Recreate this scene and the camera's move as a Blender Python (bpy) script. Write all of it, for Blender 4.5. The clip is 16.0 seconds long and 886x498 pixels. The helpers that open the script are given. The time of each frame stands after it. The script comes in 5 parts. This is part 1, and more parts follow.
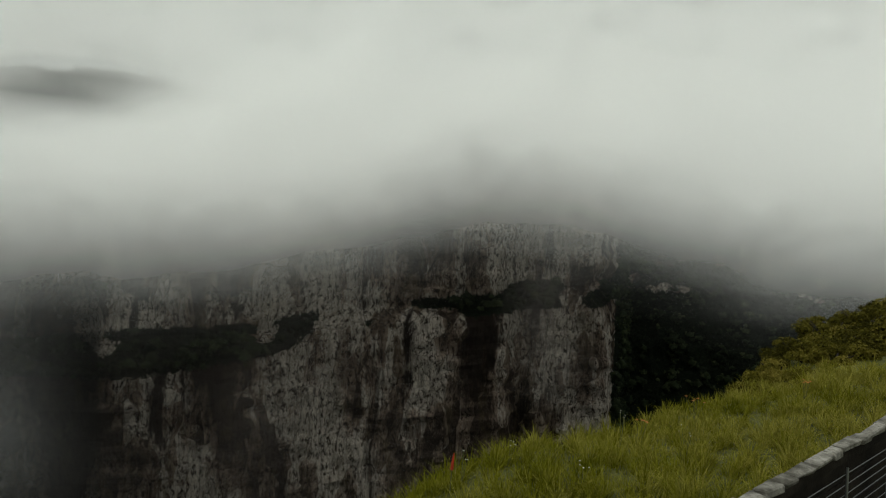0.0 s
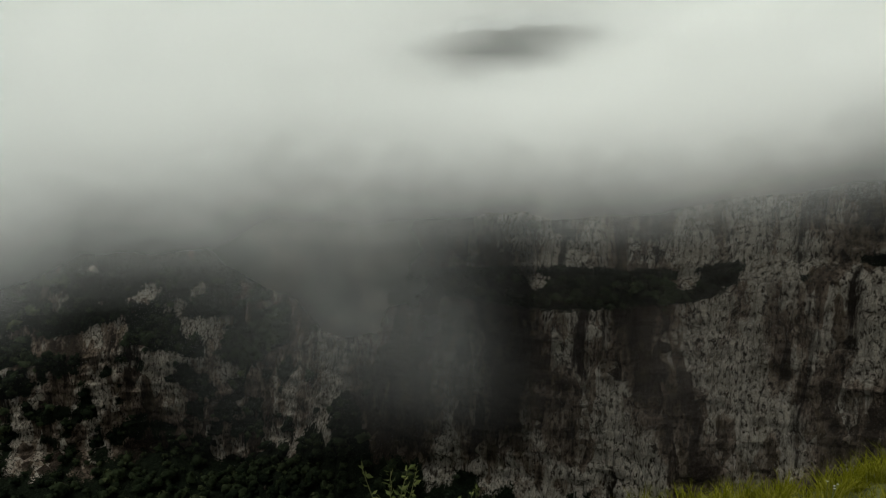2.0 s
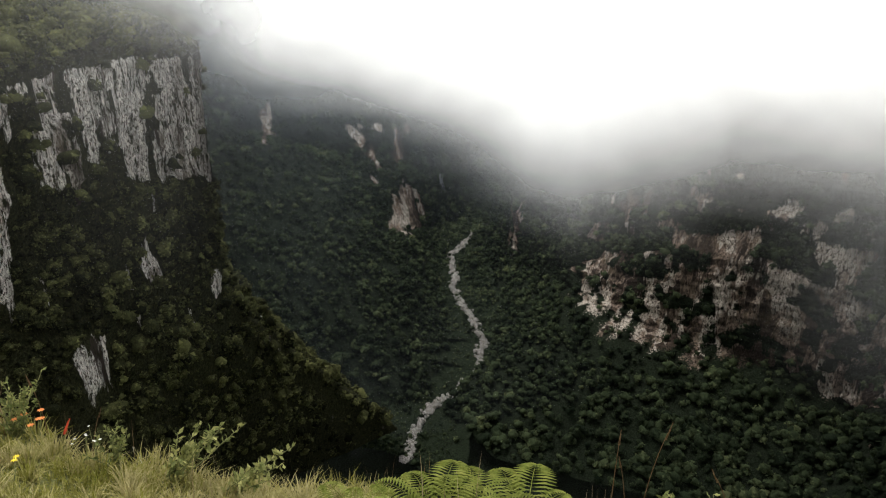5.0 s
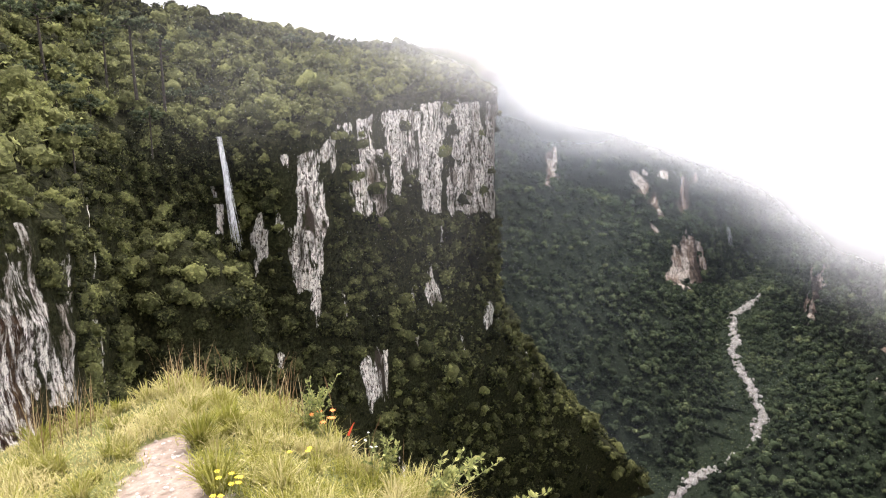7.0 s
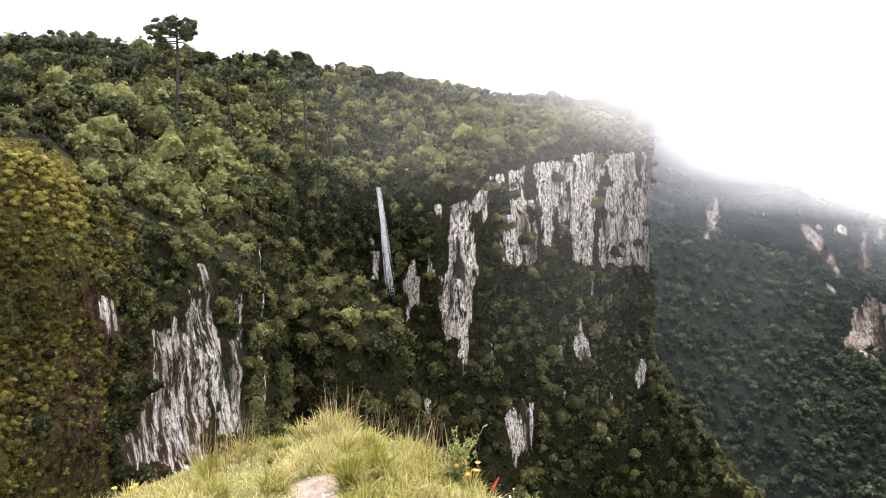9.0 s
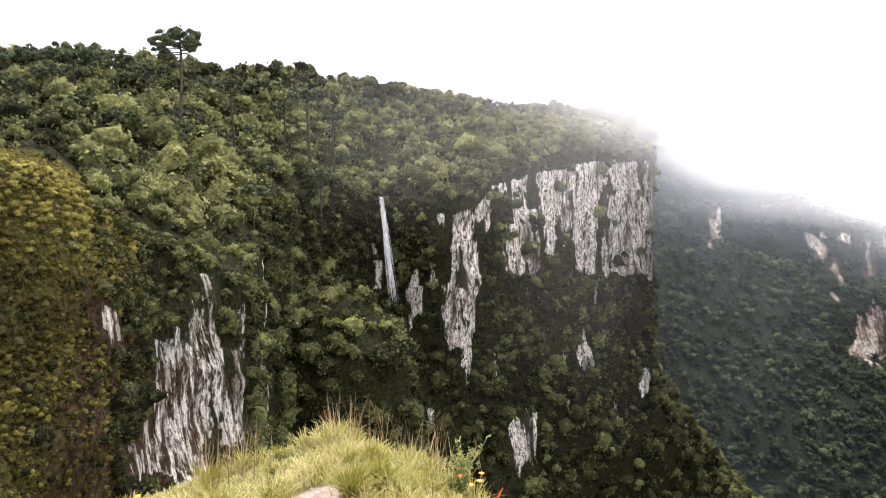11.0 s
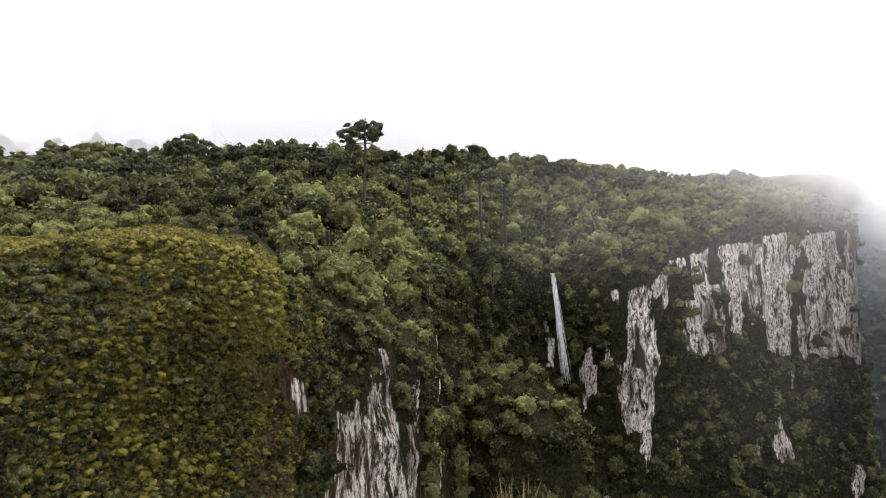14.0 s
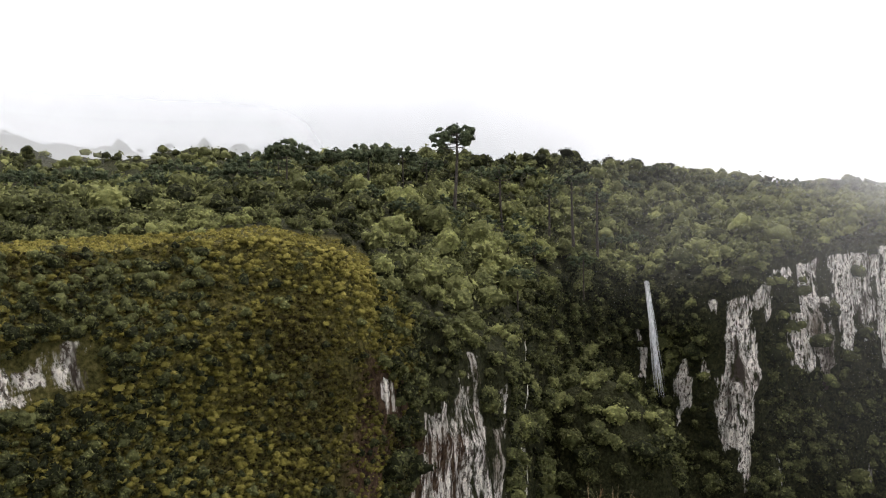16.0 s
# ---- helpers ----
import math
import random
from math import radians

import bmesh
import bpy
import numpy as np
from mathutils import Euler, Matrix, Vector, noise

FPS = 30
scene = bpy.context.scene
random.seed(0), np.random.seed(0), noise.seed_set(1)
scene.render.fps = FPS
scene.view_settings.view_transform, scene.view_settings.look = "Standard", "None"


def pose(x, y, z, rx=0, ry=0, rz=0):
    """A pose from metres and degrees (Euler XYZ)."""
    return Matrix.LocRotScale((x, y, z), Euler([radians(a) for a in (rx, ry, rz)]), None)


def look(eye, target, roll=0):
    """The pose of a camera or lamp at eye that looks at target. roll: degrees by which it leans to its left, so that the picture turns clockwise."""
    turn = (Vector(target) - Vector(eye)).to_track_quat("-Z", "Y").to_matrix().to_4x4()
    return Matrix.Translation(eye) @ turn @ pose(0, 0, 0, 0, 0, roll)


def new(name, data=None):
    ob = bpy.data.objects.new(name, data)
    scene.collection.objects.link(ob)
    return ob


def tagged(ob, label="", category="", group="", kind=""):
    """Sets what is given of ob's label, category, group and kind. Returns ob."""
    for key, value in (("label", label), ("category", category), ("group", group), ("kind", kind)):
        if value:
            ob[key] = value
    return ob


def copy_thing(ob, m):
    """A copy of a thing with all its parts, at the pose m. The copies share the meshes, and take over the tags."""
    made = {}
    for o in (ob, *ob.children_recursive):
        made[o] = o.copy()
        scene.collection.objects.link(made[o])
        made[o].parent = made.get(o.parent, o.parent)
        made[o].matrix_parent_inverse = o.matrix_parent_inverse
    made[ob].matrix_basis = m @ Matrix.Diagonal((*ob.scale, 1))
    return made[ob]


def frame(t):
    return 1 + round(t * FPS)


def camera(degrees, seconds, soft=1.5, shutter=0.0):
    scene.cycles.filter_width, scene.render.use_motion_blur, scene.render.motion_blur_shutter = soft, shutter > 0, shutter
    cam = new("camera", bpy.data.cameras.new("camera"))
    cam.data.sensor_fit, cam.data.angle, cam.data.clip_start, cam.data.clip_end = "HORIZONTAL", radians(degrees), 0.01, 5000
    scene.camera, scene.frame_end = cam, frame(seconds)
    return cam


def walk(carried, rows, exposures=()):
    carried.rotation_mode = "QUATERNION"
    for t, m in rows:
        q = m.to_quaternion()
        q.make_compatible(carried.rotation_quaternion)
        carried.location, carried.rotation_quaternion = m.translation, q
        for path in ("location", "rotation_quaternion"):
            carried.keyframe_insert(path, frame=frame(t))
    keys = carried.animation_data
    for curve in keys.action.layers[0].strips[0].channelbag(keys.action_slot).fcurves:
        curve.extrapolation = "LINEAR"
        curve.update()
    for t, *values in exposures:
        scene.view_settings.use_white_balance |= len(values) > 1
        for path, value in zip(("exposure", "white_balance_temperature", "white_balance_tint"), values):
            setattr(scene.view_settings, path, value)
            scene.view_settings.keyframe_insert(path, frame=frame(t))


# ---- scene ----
# ---------------------------------------------------------------- camera and walk
EYE = 1.6
cam = camera(64.65, 16.0, soft=1.1)
ROWS = [  # seconds, x, y, yaw, pitch, roll
    (0.0, -0.0, -0.0, 0.0, -3.27, -1.76),
    (0.5, -0.0, -0.0, 7.19, -5.15, -1.28),
    (1.0, -0.0, -0.0, 18.22, -5.74, 0.12),
    (1.5, -0.0, -0.0, 26.71, -6.58, -0.29),
    (2.0, -0.0, -0.0, 33.58, -8.45, -0.37),
    (2.5, -0.024, -0.028, 43.88, -11.34, -1.53),
    (3.0, -0.047, -0.056, 52.65, -10.68, -2.22),
    (3.5, -0.071, -0.084, 58.34, -10.87, -2.05),
    (4.0, -0.08, -0.095, 68.17, -13.05, -1.94),
    (4.2, -0.084, -0.1, 72.33, -14.01, -1.97),
    (6.3, -0.096, -0.115, 96.51, -15.82, -0.83),
    (6.5, -0.102, -0.121, 99.03, -15.19, -0.91),
    (7.0, -0.115, -0.137, 106.76, -13.61, -1.39),
    (7.5, -0.129, -0.153, 115.34, -12.26, -1.94),
    (8.0, -0.129, -0.154, 117.67, -10.82, -1.43),
    (8.5, -0.13, -0.155, 118.81, -9.8, -0.6),
    (9.0, -0.131, -0.156, 119.01, -9.72, -0.59),
    (11.5, -0.135, -0.16, 119.55, -8.5, -0.37),
    (12.0, -0.135, -0.161, 120.82, -8.1, -0.56),
    (12.5, -0.136, -0.162, 122.37, -7.89, -0.66),
    (13.0, -0.137, -0.163, 125.5, -6.95, -0.02),
    (13.5, -0.138, -0.164, 128.7, -4.1, 0.64),
    (14.0, -0.138, -0.165, 133.04, -2.56, 1.38),
    (14.5, -0.139, -0.166, 133.71, -2.08, 1.3),
    (15.0, -0.14, -0.167, 135.9, -2.13, 0.9),
    (15.5, -0.141, -0.168, 137.8, -2.21, 1.03),
    (16.0, -0.141, -0.169, 140.42, -2.1, 0.7),
]
EXPOSURES = [(0.0, -1.24, 6600, 1), (2.0, -1.08, 6600, 1), (2.9, -0.72, 6600, 2), (3.5, -0.6, 6550, 3), (4.2, -0.55, 6550, 4), (6.3, 1.75, 6500, 20), (7.5, 1.75, 6500, 20), (11.5, 1.75, 6500, 20), (13.4, 1.78, 6500, 19), (14.0, 1.22, 6500, 16), (16.0, 1.04, 6500, 16)]
walk(cam, [(t, pose(x, y, EYE, 90 + p, r, w)) for t, x, y, w, p, r in ROWS], EXPOSURES)

# ---------------------------------------------------------------- sky and sun
SUN_AZ, SUN_EL = 122.0, 68.0
world = bpy.data.worlds.new("overcast_sky")
scene.world = world
world.use_nodes = True
wn, wl = world.node_tree.nodes, world.node_tree.links
wn.clear()
sky = wn.new("ShaderNodeTexSky")
sky.sky_type, sky.sun_disc = "NISHITA", False
sky.sun_elevation, sky.sun_rotation = radians(SUN_EL), radians(-SUN_AZ)
sky.dust_density, sky.air_density = 4.0, 1.0
bg_sky, bg_deck, bg_mix, w_out = (wn.new("ShaderNodeBackground"), wn.new("ShaderNodeBackground"),
                                  wn.new("ShaderNodeMixShader"), wn.new("ShaderNodeOutputWorld"))
bg_sky.inputs["Strength"].default_value = 0.12
bg_deck.inputs["Color"].default_value = (0.955, 0.972, 0.975, 1)   # the cloud deck
bg_deck.inputs["Strength"].default_value = 0.95
bg_mix.inputs[0].default_value = 0.88
wl.new(sky.outputs[0], bg_sky.inputs["Color"])
wl.new(bg_sky.outputs[0], bg_mix.inputs[1])
wl.new(bg_deck.outputs[0], bg_mix.inputs[2])
wl.new(bg_mix.outputs[0], w_out.inputs[0])
sun = new("sun", bpy.data.lights.new("sun", "SUN"))
sun.data.energy, sun.data.angle, sun.data.color = 2.4, radians(32), (1.0, 0.97, 0.93)
sa, se = radians(SUN_AZ), radians(SUN_EL)
sun.matrix_world = look((-math.sin(sa) * math.cos(se) * 50, math.cos(sa) * math.cos(se) * 50, math.sin(se) * 50), (0, 0, 0))


# ---------------------------------------------------------------- small tools
rng = np.random.default_rng(7)


def at(az, d, el):
    """A place by its bearing from the lookout, its distance and its rise, in degrees and metres."""
    return (-math.sin(radians(az)) * d, math.cos(radians(az)) * d, EYE + d * math.tan(radians(el)))


def bearing(p):
    """Bearing and rise, in degrees, of the places p."""
    return (np.degrees(np.arctan2(-p[..., 0], p[..., 1])),
            np.degrees(np.arctan2(p[..., 2] - EYE, np.hypot(p[..., 0], p[..., 1]))))


def lattice(i, j, k, seed):
    h = (i * 374761393 + j * 668265263 + k * 2147483647 + seed * 974634777) & 0xFFFFFFFF
    h = ((h ^ (h >> 13)) * 1274126177) & 0xFFFFFFFF
    return ((h ^ (h >> 16)) & 0xFFFFFF) / float(0xFFFFFF)


def vnoise(p, seed=0):
    """Smooth noise in 0..1 at the places p (.., 3)."""
    p = np.asarray(p, float)
    b = np.floor(p).astype(np.int64)
    f = p - b
    f = f * f * (3 - 2 * f)
    out = 0
    for dx in (0, 1):
        for dy in (0, 1):
            for dz in (0, 1):
                w = (f[..., 0] if dx else 1 - f[..., 0]) * (f[..., 1] if dy else 1 - f[..., 1]) * (f[..., 2] if dz else 1 - f[..., 2])
                out = out + w * lattice(b[..., 0] + dx, b[..., 1] + dy, b[..., 2] + dz, seed)
    return out


def fbm(p, octaves=4, seed=0):
    out, a, s = 0, 0.5, 0
    p = np.asarray(p, float)
    for o in range(octaves):
        out = out + a * vnoise(p * 2 ** o, seed + o)
        s += a
        a *= 0.5
    return out / s


def smooth(x, a, b):
    x = np.clip((x - a) / (b - a), 0, 1)
    return x * x * (3 - 2 * x)


def mesh_np(name, verts, quads=None, tris=None, attrs=None, smooth_faces=False):
    """A mesh from arrays of corners, quads and triangles, with float attributes per corner."""
    me = bpy.data.meshes.new(name)
    verts = np.asarray(verts, np.float32).reshape(-1, 3)
    loops, sizes = [], []
    for f, n in ((quads, 4), (tris, 3)):
        if f is not None and len(f):
            loops.append(np.asarray(f, np.int32).ravel())
            sizes.append(np.full(len(f), n, np.int32))
    loops, sizes = np.concatenate(loops), np.concatenate(sizes)
    me.vertices.add(len(verts))
    me.vertices.foreach_set("co", verts.ravel())
    me.loops.add(len(loops))
    me.loops.foreach_set("vertex_index", loops)
    me.polygons.add(len(sizes))
    me.polygons.foreach_set("loop_start", np.concatenate(([0], np.cumsum(sizes)[:-1])).astype(np.int32))
    me.polygons.foreach_set("loop_total", sizes)
    me.polygons.foreach_set("use_smooth", np.full(len(sizes), smooth_faces))
    me.update(calc_edges=True)
    for key, values in (attrs or {}).items():
        a = me.attributes.new(key, "FLOAT", "POINT")
        a.data.foreach_set("value", np.asarray(values, np.float32).ravel())
    return me


def grid_faces(nu, nv):
    i, j = np.meshgrid(np.arange(nu - 1), np.arange(nv - 1), indexing="ij")
    a = (i * nv + j).ravel()
    return np.stack((a, a + 1, a + nv + 1, a + nv), 1)


def thing(name, me, mat, label="", category="", kind="", group=""):
    ob = new(name, me)
    if mat:
        me.materials.append(mat)
    return tagged(ob, label, category, group, kind)


def part(name, bm, mat, parent, label=""):
    """Links a bmesh, or a ready mesh, as one mesh object under a thing or a part."""
    if isinstance(bm, bpy.types.Mesh):
        me = bm
    else:
        me = bpy.data.meshes.new(name)
        bm.to_mesh(me)
        bm.free()
    if mat and not me.materials:
        me.materials.append(mat)
    ob = new(name, me)
    ob.parent = parent
    return tagged(ob, label)


# ---------------------------------------------------------------- materials
class Nodes:
    """A short hand for node trees."""

    def __init__(self, name):
        self.mat = bpy.data.materials.new(name)
        self.mat.use_nodes = True
        self.t = self.mat.node_tree
        self.t.nodes.clear()
        self.out = self.t.nodes.new("ShaderNodeOutputMaterial")
        self.pos = self.t.nodes.new("ShaderNodeNewGeometry").outputs["Position"]

    def add(self, kind, **inputs):
        n = self.t.nodes.new("ShaderNode" + kind)
        for k, v in inputs.items():
            self.put(n, k.replace("_", " "), v)
        return n

    def put(self, n, key, v):
        s = n.inputs[int(key[1:])] if key[0] == "i" and key[1:].isdigit() else n.inputs[key]
        if isinstance(v, bpy.types.NodeSocket):
            self.t.links.new(v, s)
        else:
            s.default_value = v

    def math(self, op, a, b=0.0, clamp=False):
        n = self.add("Math", i0=a, i1=b)
        n.operation, n.use_clamp = op, clamp
        return n.outputs[0]

    def stretched(self, sx, sy, sz):
        n = self.add("Mapping", Vector=self.pos)
        n.inputs["Scale"].default_value = (sx, sy, sz)
        return n.outputs[0]

    def noise(self, vec, scale, detail=4.0, rough=0.6, distortion=0.0):
        return self.add("TexNoise", Vector=vec, Scale=scale, Detail=detail, Roughness=rough, Distortion=distortion).outputs[0]

    def attr(self, name):
        n = self.add("Attribute")
        n.attribute_name = name
        return n.outputs["Fac"]

    def ramp(self, fac, *stops):
        n = self.add("ValToRGB", Fac=fac)
        e = n.color_ramp.elements
        while len(e) < len(stops):
            e.new(0.5)
        for el, (p, c) in zip(e, stops):
            el.position = p
            el.color = (*c, 1) if len(c) == 3 else c
        return n.outputs[0]

    def mix(self, fac, a, b):
        n = self.add("Mix")
        n.data_type = "RGBA"
        for key, v in ((0, fac), (6, a), (7, b)):
            if isinstance(v, bpy.types.NodeSocket):
                self.t.links.new(v, n.inputs[key])
            else:
                n.inputs[key].default_value = (*v, 1) if isinstance(v, tuple) and len(v) == 3 else v
        return n.outputs[2]

    def bump(self, height, strength, distance):
        return self.add("Bump", Height=height, Strength=strength, Distance=distance).outputs[0]

    def principled(self, color, rough=0.8, normal=None, spec=0.3, **more):
        n = self.add("BsdfPrincipled", Roughness=rough)
        self.put(n, "Base Color", color if isinstance(color, bpy.types.NodeSocket) else (*color, 1))
        n.inputs["Specular IOR Level"].default_value = spec
        if normal is not None:
            self.put(n, "Normal", normal)
        for k, v in more.items():
            self.put(n, k.replace("_", " "), v)
        self.t.links.new(n.outputs[0], self.out.inputs[0])
        return n

    def done(self):
        return self.mat


def rock_material(name, pale, mid, dark, soil, scale=1.0, lift=0.0, fine=1.0, broad=0.7):
    """Basalt: pale weathered faces, black seeps and cracks that run down, mossy soil where plants hold."""
    n = Nodes(name)
    wob = n.add("VectorMath", i0=n.pos, i1=n.add("VectorMath", i0=n.add("TexNoise", Vector=n.pos, Scale=0.07 * scale, Detail=3.0).outputs["Color"], i1=(0.22 / scale, 0.22 / scale, 1.0 / scale)).outputs[0])
    wob.inputs[1].links[0].from_node.operation = "MULTIPLY"
    p = wob.outputs[0]

    def sq(z, k):
        m = n.add("Mapping", Vector=p)
        m.inputs["Scale"].default_value = (k, k, k * z)
        return m.outputs[0]
    tone = n.noise(sq(0.5, 1), 0.035 * scale, 3, 0.5)
    streak = n.noise(sq(0.15, 1), 0.34 * scale, 8, 0.70, 0.1)
    pits = n.noise(sq(0.5, 1), 0.85 * scale, 8, 0.74, 0.2)
    crack = n.add("TexVoronoi", Vector=sq(0.07, 1), Scale=0.34 * scale)
    crack.feature = "DISTANCE_TO_EDGE"
    blocks = n.add("TexVoronoi", Vector=sq(0.28, 1), Scale=0.26 * scale)
    block = n.add("SeparateColor", Color=blocks.outputs["Color"]).outputs[0]
    fissure = n.noise(sq(0.12, 1), 0.075 * scale, 5, 0.62, 0.3)
    specks = n.noise(sq(0.7, 1), 2.3 * scale, 6, 0.7, 0.1)
    lift = lift - (broad - 0.7) * 0.5 + 0.03
    light = n.math("ADD", n.math("ADD", n.math("MULTIPLY", tone, broad), n.math("ADD", n.math("MULTIPLY", streak, 0.24), n.math("MULTIPLY", pits, 0.14))), n.math("MULTIPLY", n.math("SUBTRACT", block, 0.5), 0.16))
    col = n.ramp(light, (0.47 - lift, dark), (0.56 - lift, mid), (0.625 - lift, pale), (0.76 - lift, tuple(min(1, c * 1.15) for c in pale)))
    col = n.mix(n.ramp(pits, (0.39 + 0.07 * fine, (1, 1, 1)), (0.46 + 0.06 * fine, (0, 0, 0))), col, dark)
    col = n.mix(n.math("MULTIPLY", n.ramp(specks, (0.40, (1, 1, 1)), (0.52, (0, 0, 0))), fine), col, tuple((d + m) / 2 for d, m in zip(dark, mid)))
    col = n.mix(n.math("MULTIPLY", n.ramp(crack.outputs["Distance"], (0.01, (1, 1, 1)), (0.10, (0, 0, 0))), 0.2 + 0.45 * fine), col, dark)
    col = n.mix(n.math("MULTIPLY", n.ramp(n.noise(sq(0.45, 1), 0.16 * scale, 6, 0.68), (0.52, (0, 0, 0)), (0.62, (1, 1, 1))), 0.6 * fine), col, (0.15, 0.115, 0.065))
    col = n.mix(n.ramp(fissure, (0.36, (1, 1, 1)), (0.41, (0, 0, 0))), col, dark)
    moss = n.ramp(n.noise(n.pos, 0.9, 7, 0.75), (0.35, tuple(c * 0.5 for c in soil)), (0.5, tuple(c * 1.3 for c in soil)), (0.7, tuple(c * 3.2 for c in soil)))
    turf = n.ramp(n.noise(n.pos, 1.7, 6, 0.7), (0.35, (0.025, 0.026, 0.008)), (0.5, (0.085, 0.078, 0.024)), (0.68, (0.16, 0.14, 0.05)))
    earth = n.ramp(n.noise(n.pos, 0.8, 6, 0.7), (0.38, (0.020, 0.012, 0.008)), (0.52, (0.066, 0.038, 0.023)), (0.7, (0.13, 0.09, 0.055)))
    moss = n.mix(n.attr("turf"), moss, turf)
    moss = n.mix(n.attr("earth"), moss, earth)
    edge = n.math("ADD", n.attr("soil"), n.math("MULTIPLY", n.math("SUBTRACT", n.noise(n.stretched(1, 1, .24), 0.5, 7, .72), 0.42), 1.9))
    col = n.mix(n.ramp(edge, (0.42, (0, 0, 0)), (0.58, (1, 1, 1))), col, moss)
    h = n.math("ADD", n.math("MULTIPLY", pits, 1.3), n.math("ADD", n.math("MULTIPLY", streak, 0.4), n.math("MULTIPLY", crack.outputs["Distance"], 0.6)))
    n.principled(col, 0.95, n.bump(h, 1.0, 2.2), 0.06)
    return n.done()


def foliage_material(name, dark, mid, light, glow=0.18, grain=1.6):
    n = Nodes(name)
    tint = n.math("ADD", n.attr("tint"), n.math("MULTIPLY", n.math("SUBTRACT", n.noise(n.pos, 0.35, 3), 0.5), 0.35))
    fine = n.noise(n.pos, grain, 4, 0.7)
    tint = n.math("ADD", tint, n.math("MULTIPLY", n.math("SUBTRACT", fine, 0.5), 0.85))
    col = n.ramp(tint, (0.05, dark), (0.5, mid), (0.95, light))
    p = n.principled(col, 0.8, n.bump(fine, 1.0, 1.1 / grain), 0.04)
    tr = n.add("BsdfTranslucent", Color=col)
    m = n.add("MixShader", i0=glow, i1=p.outputs[0], i2=tr.outputs[0])
    n.t.links.new(m.outputs[0], n.out.inputs[0])
    return n.done()


def mist_material(name, white, scale, amp, seed):
    """Cloud: scatters the sky's light, let through where it thins out."""
    n = Nodes(name)
    v = n.add("Mapping", Vector=n.pos)
    v.inputs["Location"].default_value = (seed * 37.0, seed * 11.0, seed * 5.0)
    v.inputs["Scale"].default_value = (1, 1, 1.25)
    puff = n.noise(v.outputs[0], scale, 4, 0.5, 0.2)
    a = n.attr("veil")
    alpha = n.math("ADD", a, n.math("MULTIPLY", n.math("MULTIPLY", n.math("SUBTRACT", puff, 0.5), amp * 1.6), n.math("MULTIPLY", a, n.math("SUBTRACT", 1.0, a))), True)
    alpha = n.math("MULTIPLY", alpha, 0.97)
    up = n.add("CombineXYZ", X=0.0, Y=0.0, Z=1.0).outputs[0]
    d = n.add("BsdfDiffuse", Color=(*white, 1), Normal=up)
    t = n.add("BsdfTranslucent", Color=(*white, 1), Normal=up)
    body = n.add("AddShader", i0=d.outputs[0], i1=t.outputs[0])
    clear = n.add("BsdfTransparent")
    m = n.add("MixShader", i0=alpha, i1=clear.outputs[0], i2=body.outputs[0])
    n.t.links.new(m.outputs[0], n.out.inputs[0])
    return n.done()


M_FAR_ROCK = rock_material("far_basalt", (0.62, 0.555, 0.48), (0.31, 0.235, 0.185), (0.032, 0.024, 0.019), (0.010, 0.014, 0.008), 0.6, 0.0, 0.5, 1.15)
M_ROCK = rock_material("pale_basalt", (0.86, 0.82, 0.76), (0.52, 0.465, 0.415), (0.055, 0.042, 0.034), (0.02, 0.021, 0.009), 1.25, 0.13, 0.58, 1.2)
M_FOREST = foliage_material("forest_leaves", (0.013, 0.015, 0.007), (0.108, 0.115, 0.044), (0.235, 0.245, 0.09))
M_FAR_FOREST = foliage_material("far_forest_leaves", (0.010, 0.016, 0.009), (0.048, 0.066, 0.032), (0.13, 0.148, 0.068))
M_SCRUB = foliage_material("scrub_leaves", (0.018, 0.015, 0.005), (0.130, 0.116, 0.026), (0.27, 0.235, 0.065), 0.18, 2.6)


# ---------------------------------------------------------------- canyon walls
def loft(sections, counts, step, soft):
    """A sheet swept through profiles: straight down each profile, even steps along, corners eased over `soft` steps."""
    s = np.array([[at(*p) for p in sec] for sec in sections])
    mid = s[:, 2]
    run = np.concatenate(([0], np.cumsum(np.linalg.norm(np.diff(mid, axis=0), axis=1))))
    n = int(run[-1] / step)
    u = np.linspace(0, run[-1], n)
    lines = np.stack([np.stack([np.interp(u, run, s[:, j, c]) for c in range(3)], 1) for j in range(s.shape[1])], 1)
    k = np.hanning(2 * soft + 3)[1:-1]
    k /= k.sum()
    pad = np.concatenate((np.repeat(lines[:1], soft, 0), lines, np.repeat(lines[-1:], soft, 0)))
    lines = sum(k[i] * pad[i:i + n] for i in range(len(k)))
    cols, seg = [], []
    for j, c in enumerate(counts):
        f = np.arange(c) / c
        cols.append(lines[:, None, j] * (1 - f)[None, :, None] + lines[:, None, j + 1] * f[None, :, None])
        seg.append(j + f)
    cols.append(lines[:, -1:])
    seg.append(np.array([len(counts)]))
    return np.concatenate(cols, 1), np.concatenate(seg)


def normals(p):
    n = np.cross(np.gradient(p, axis=1), np.gradient(p, axis=0))
    n /= np.linalg.norm(n, axis=-1, keepdims=True) + 1e-9
    return n


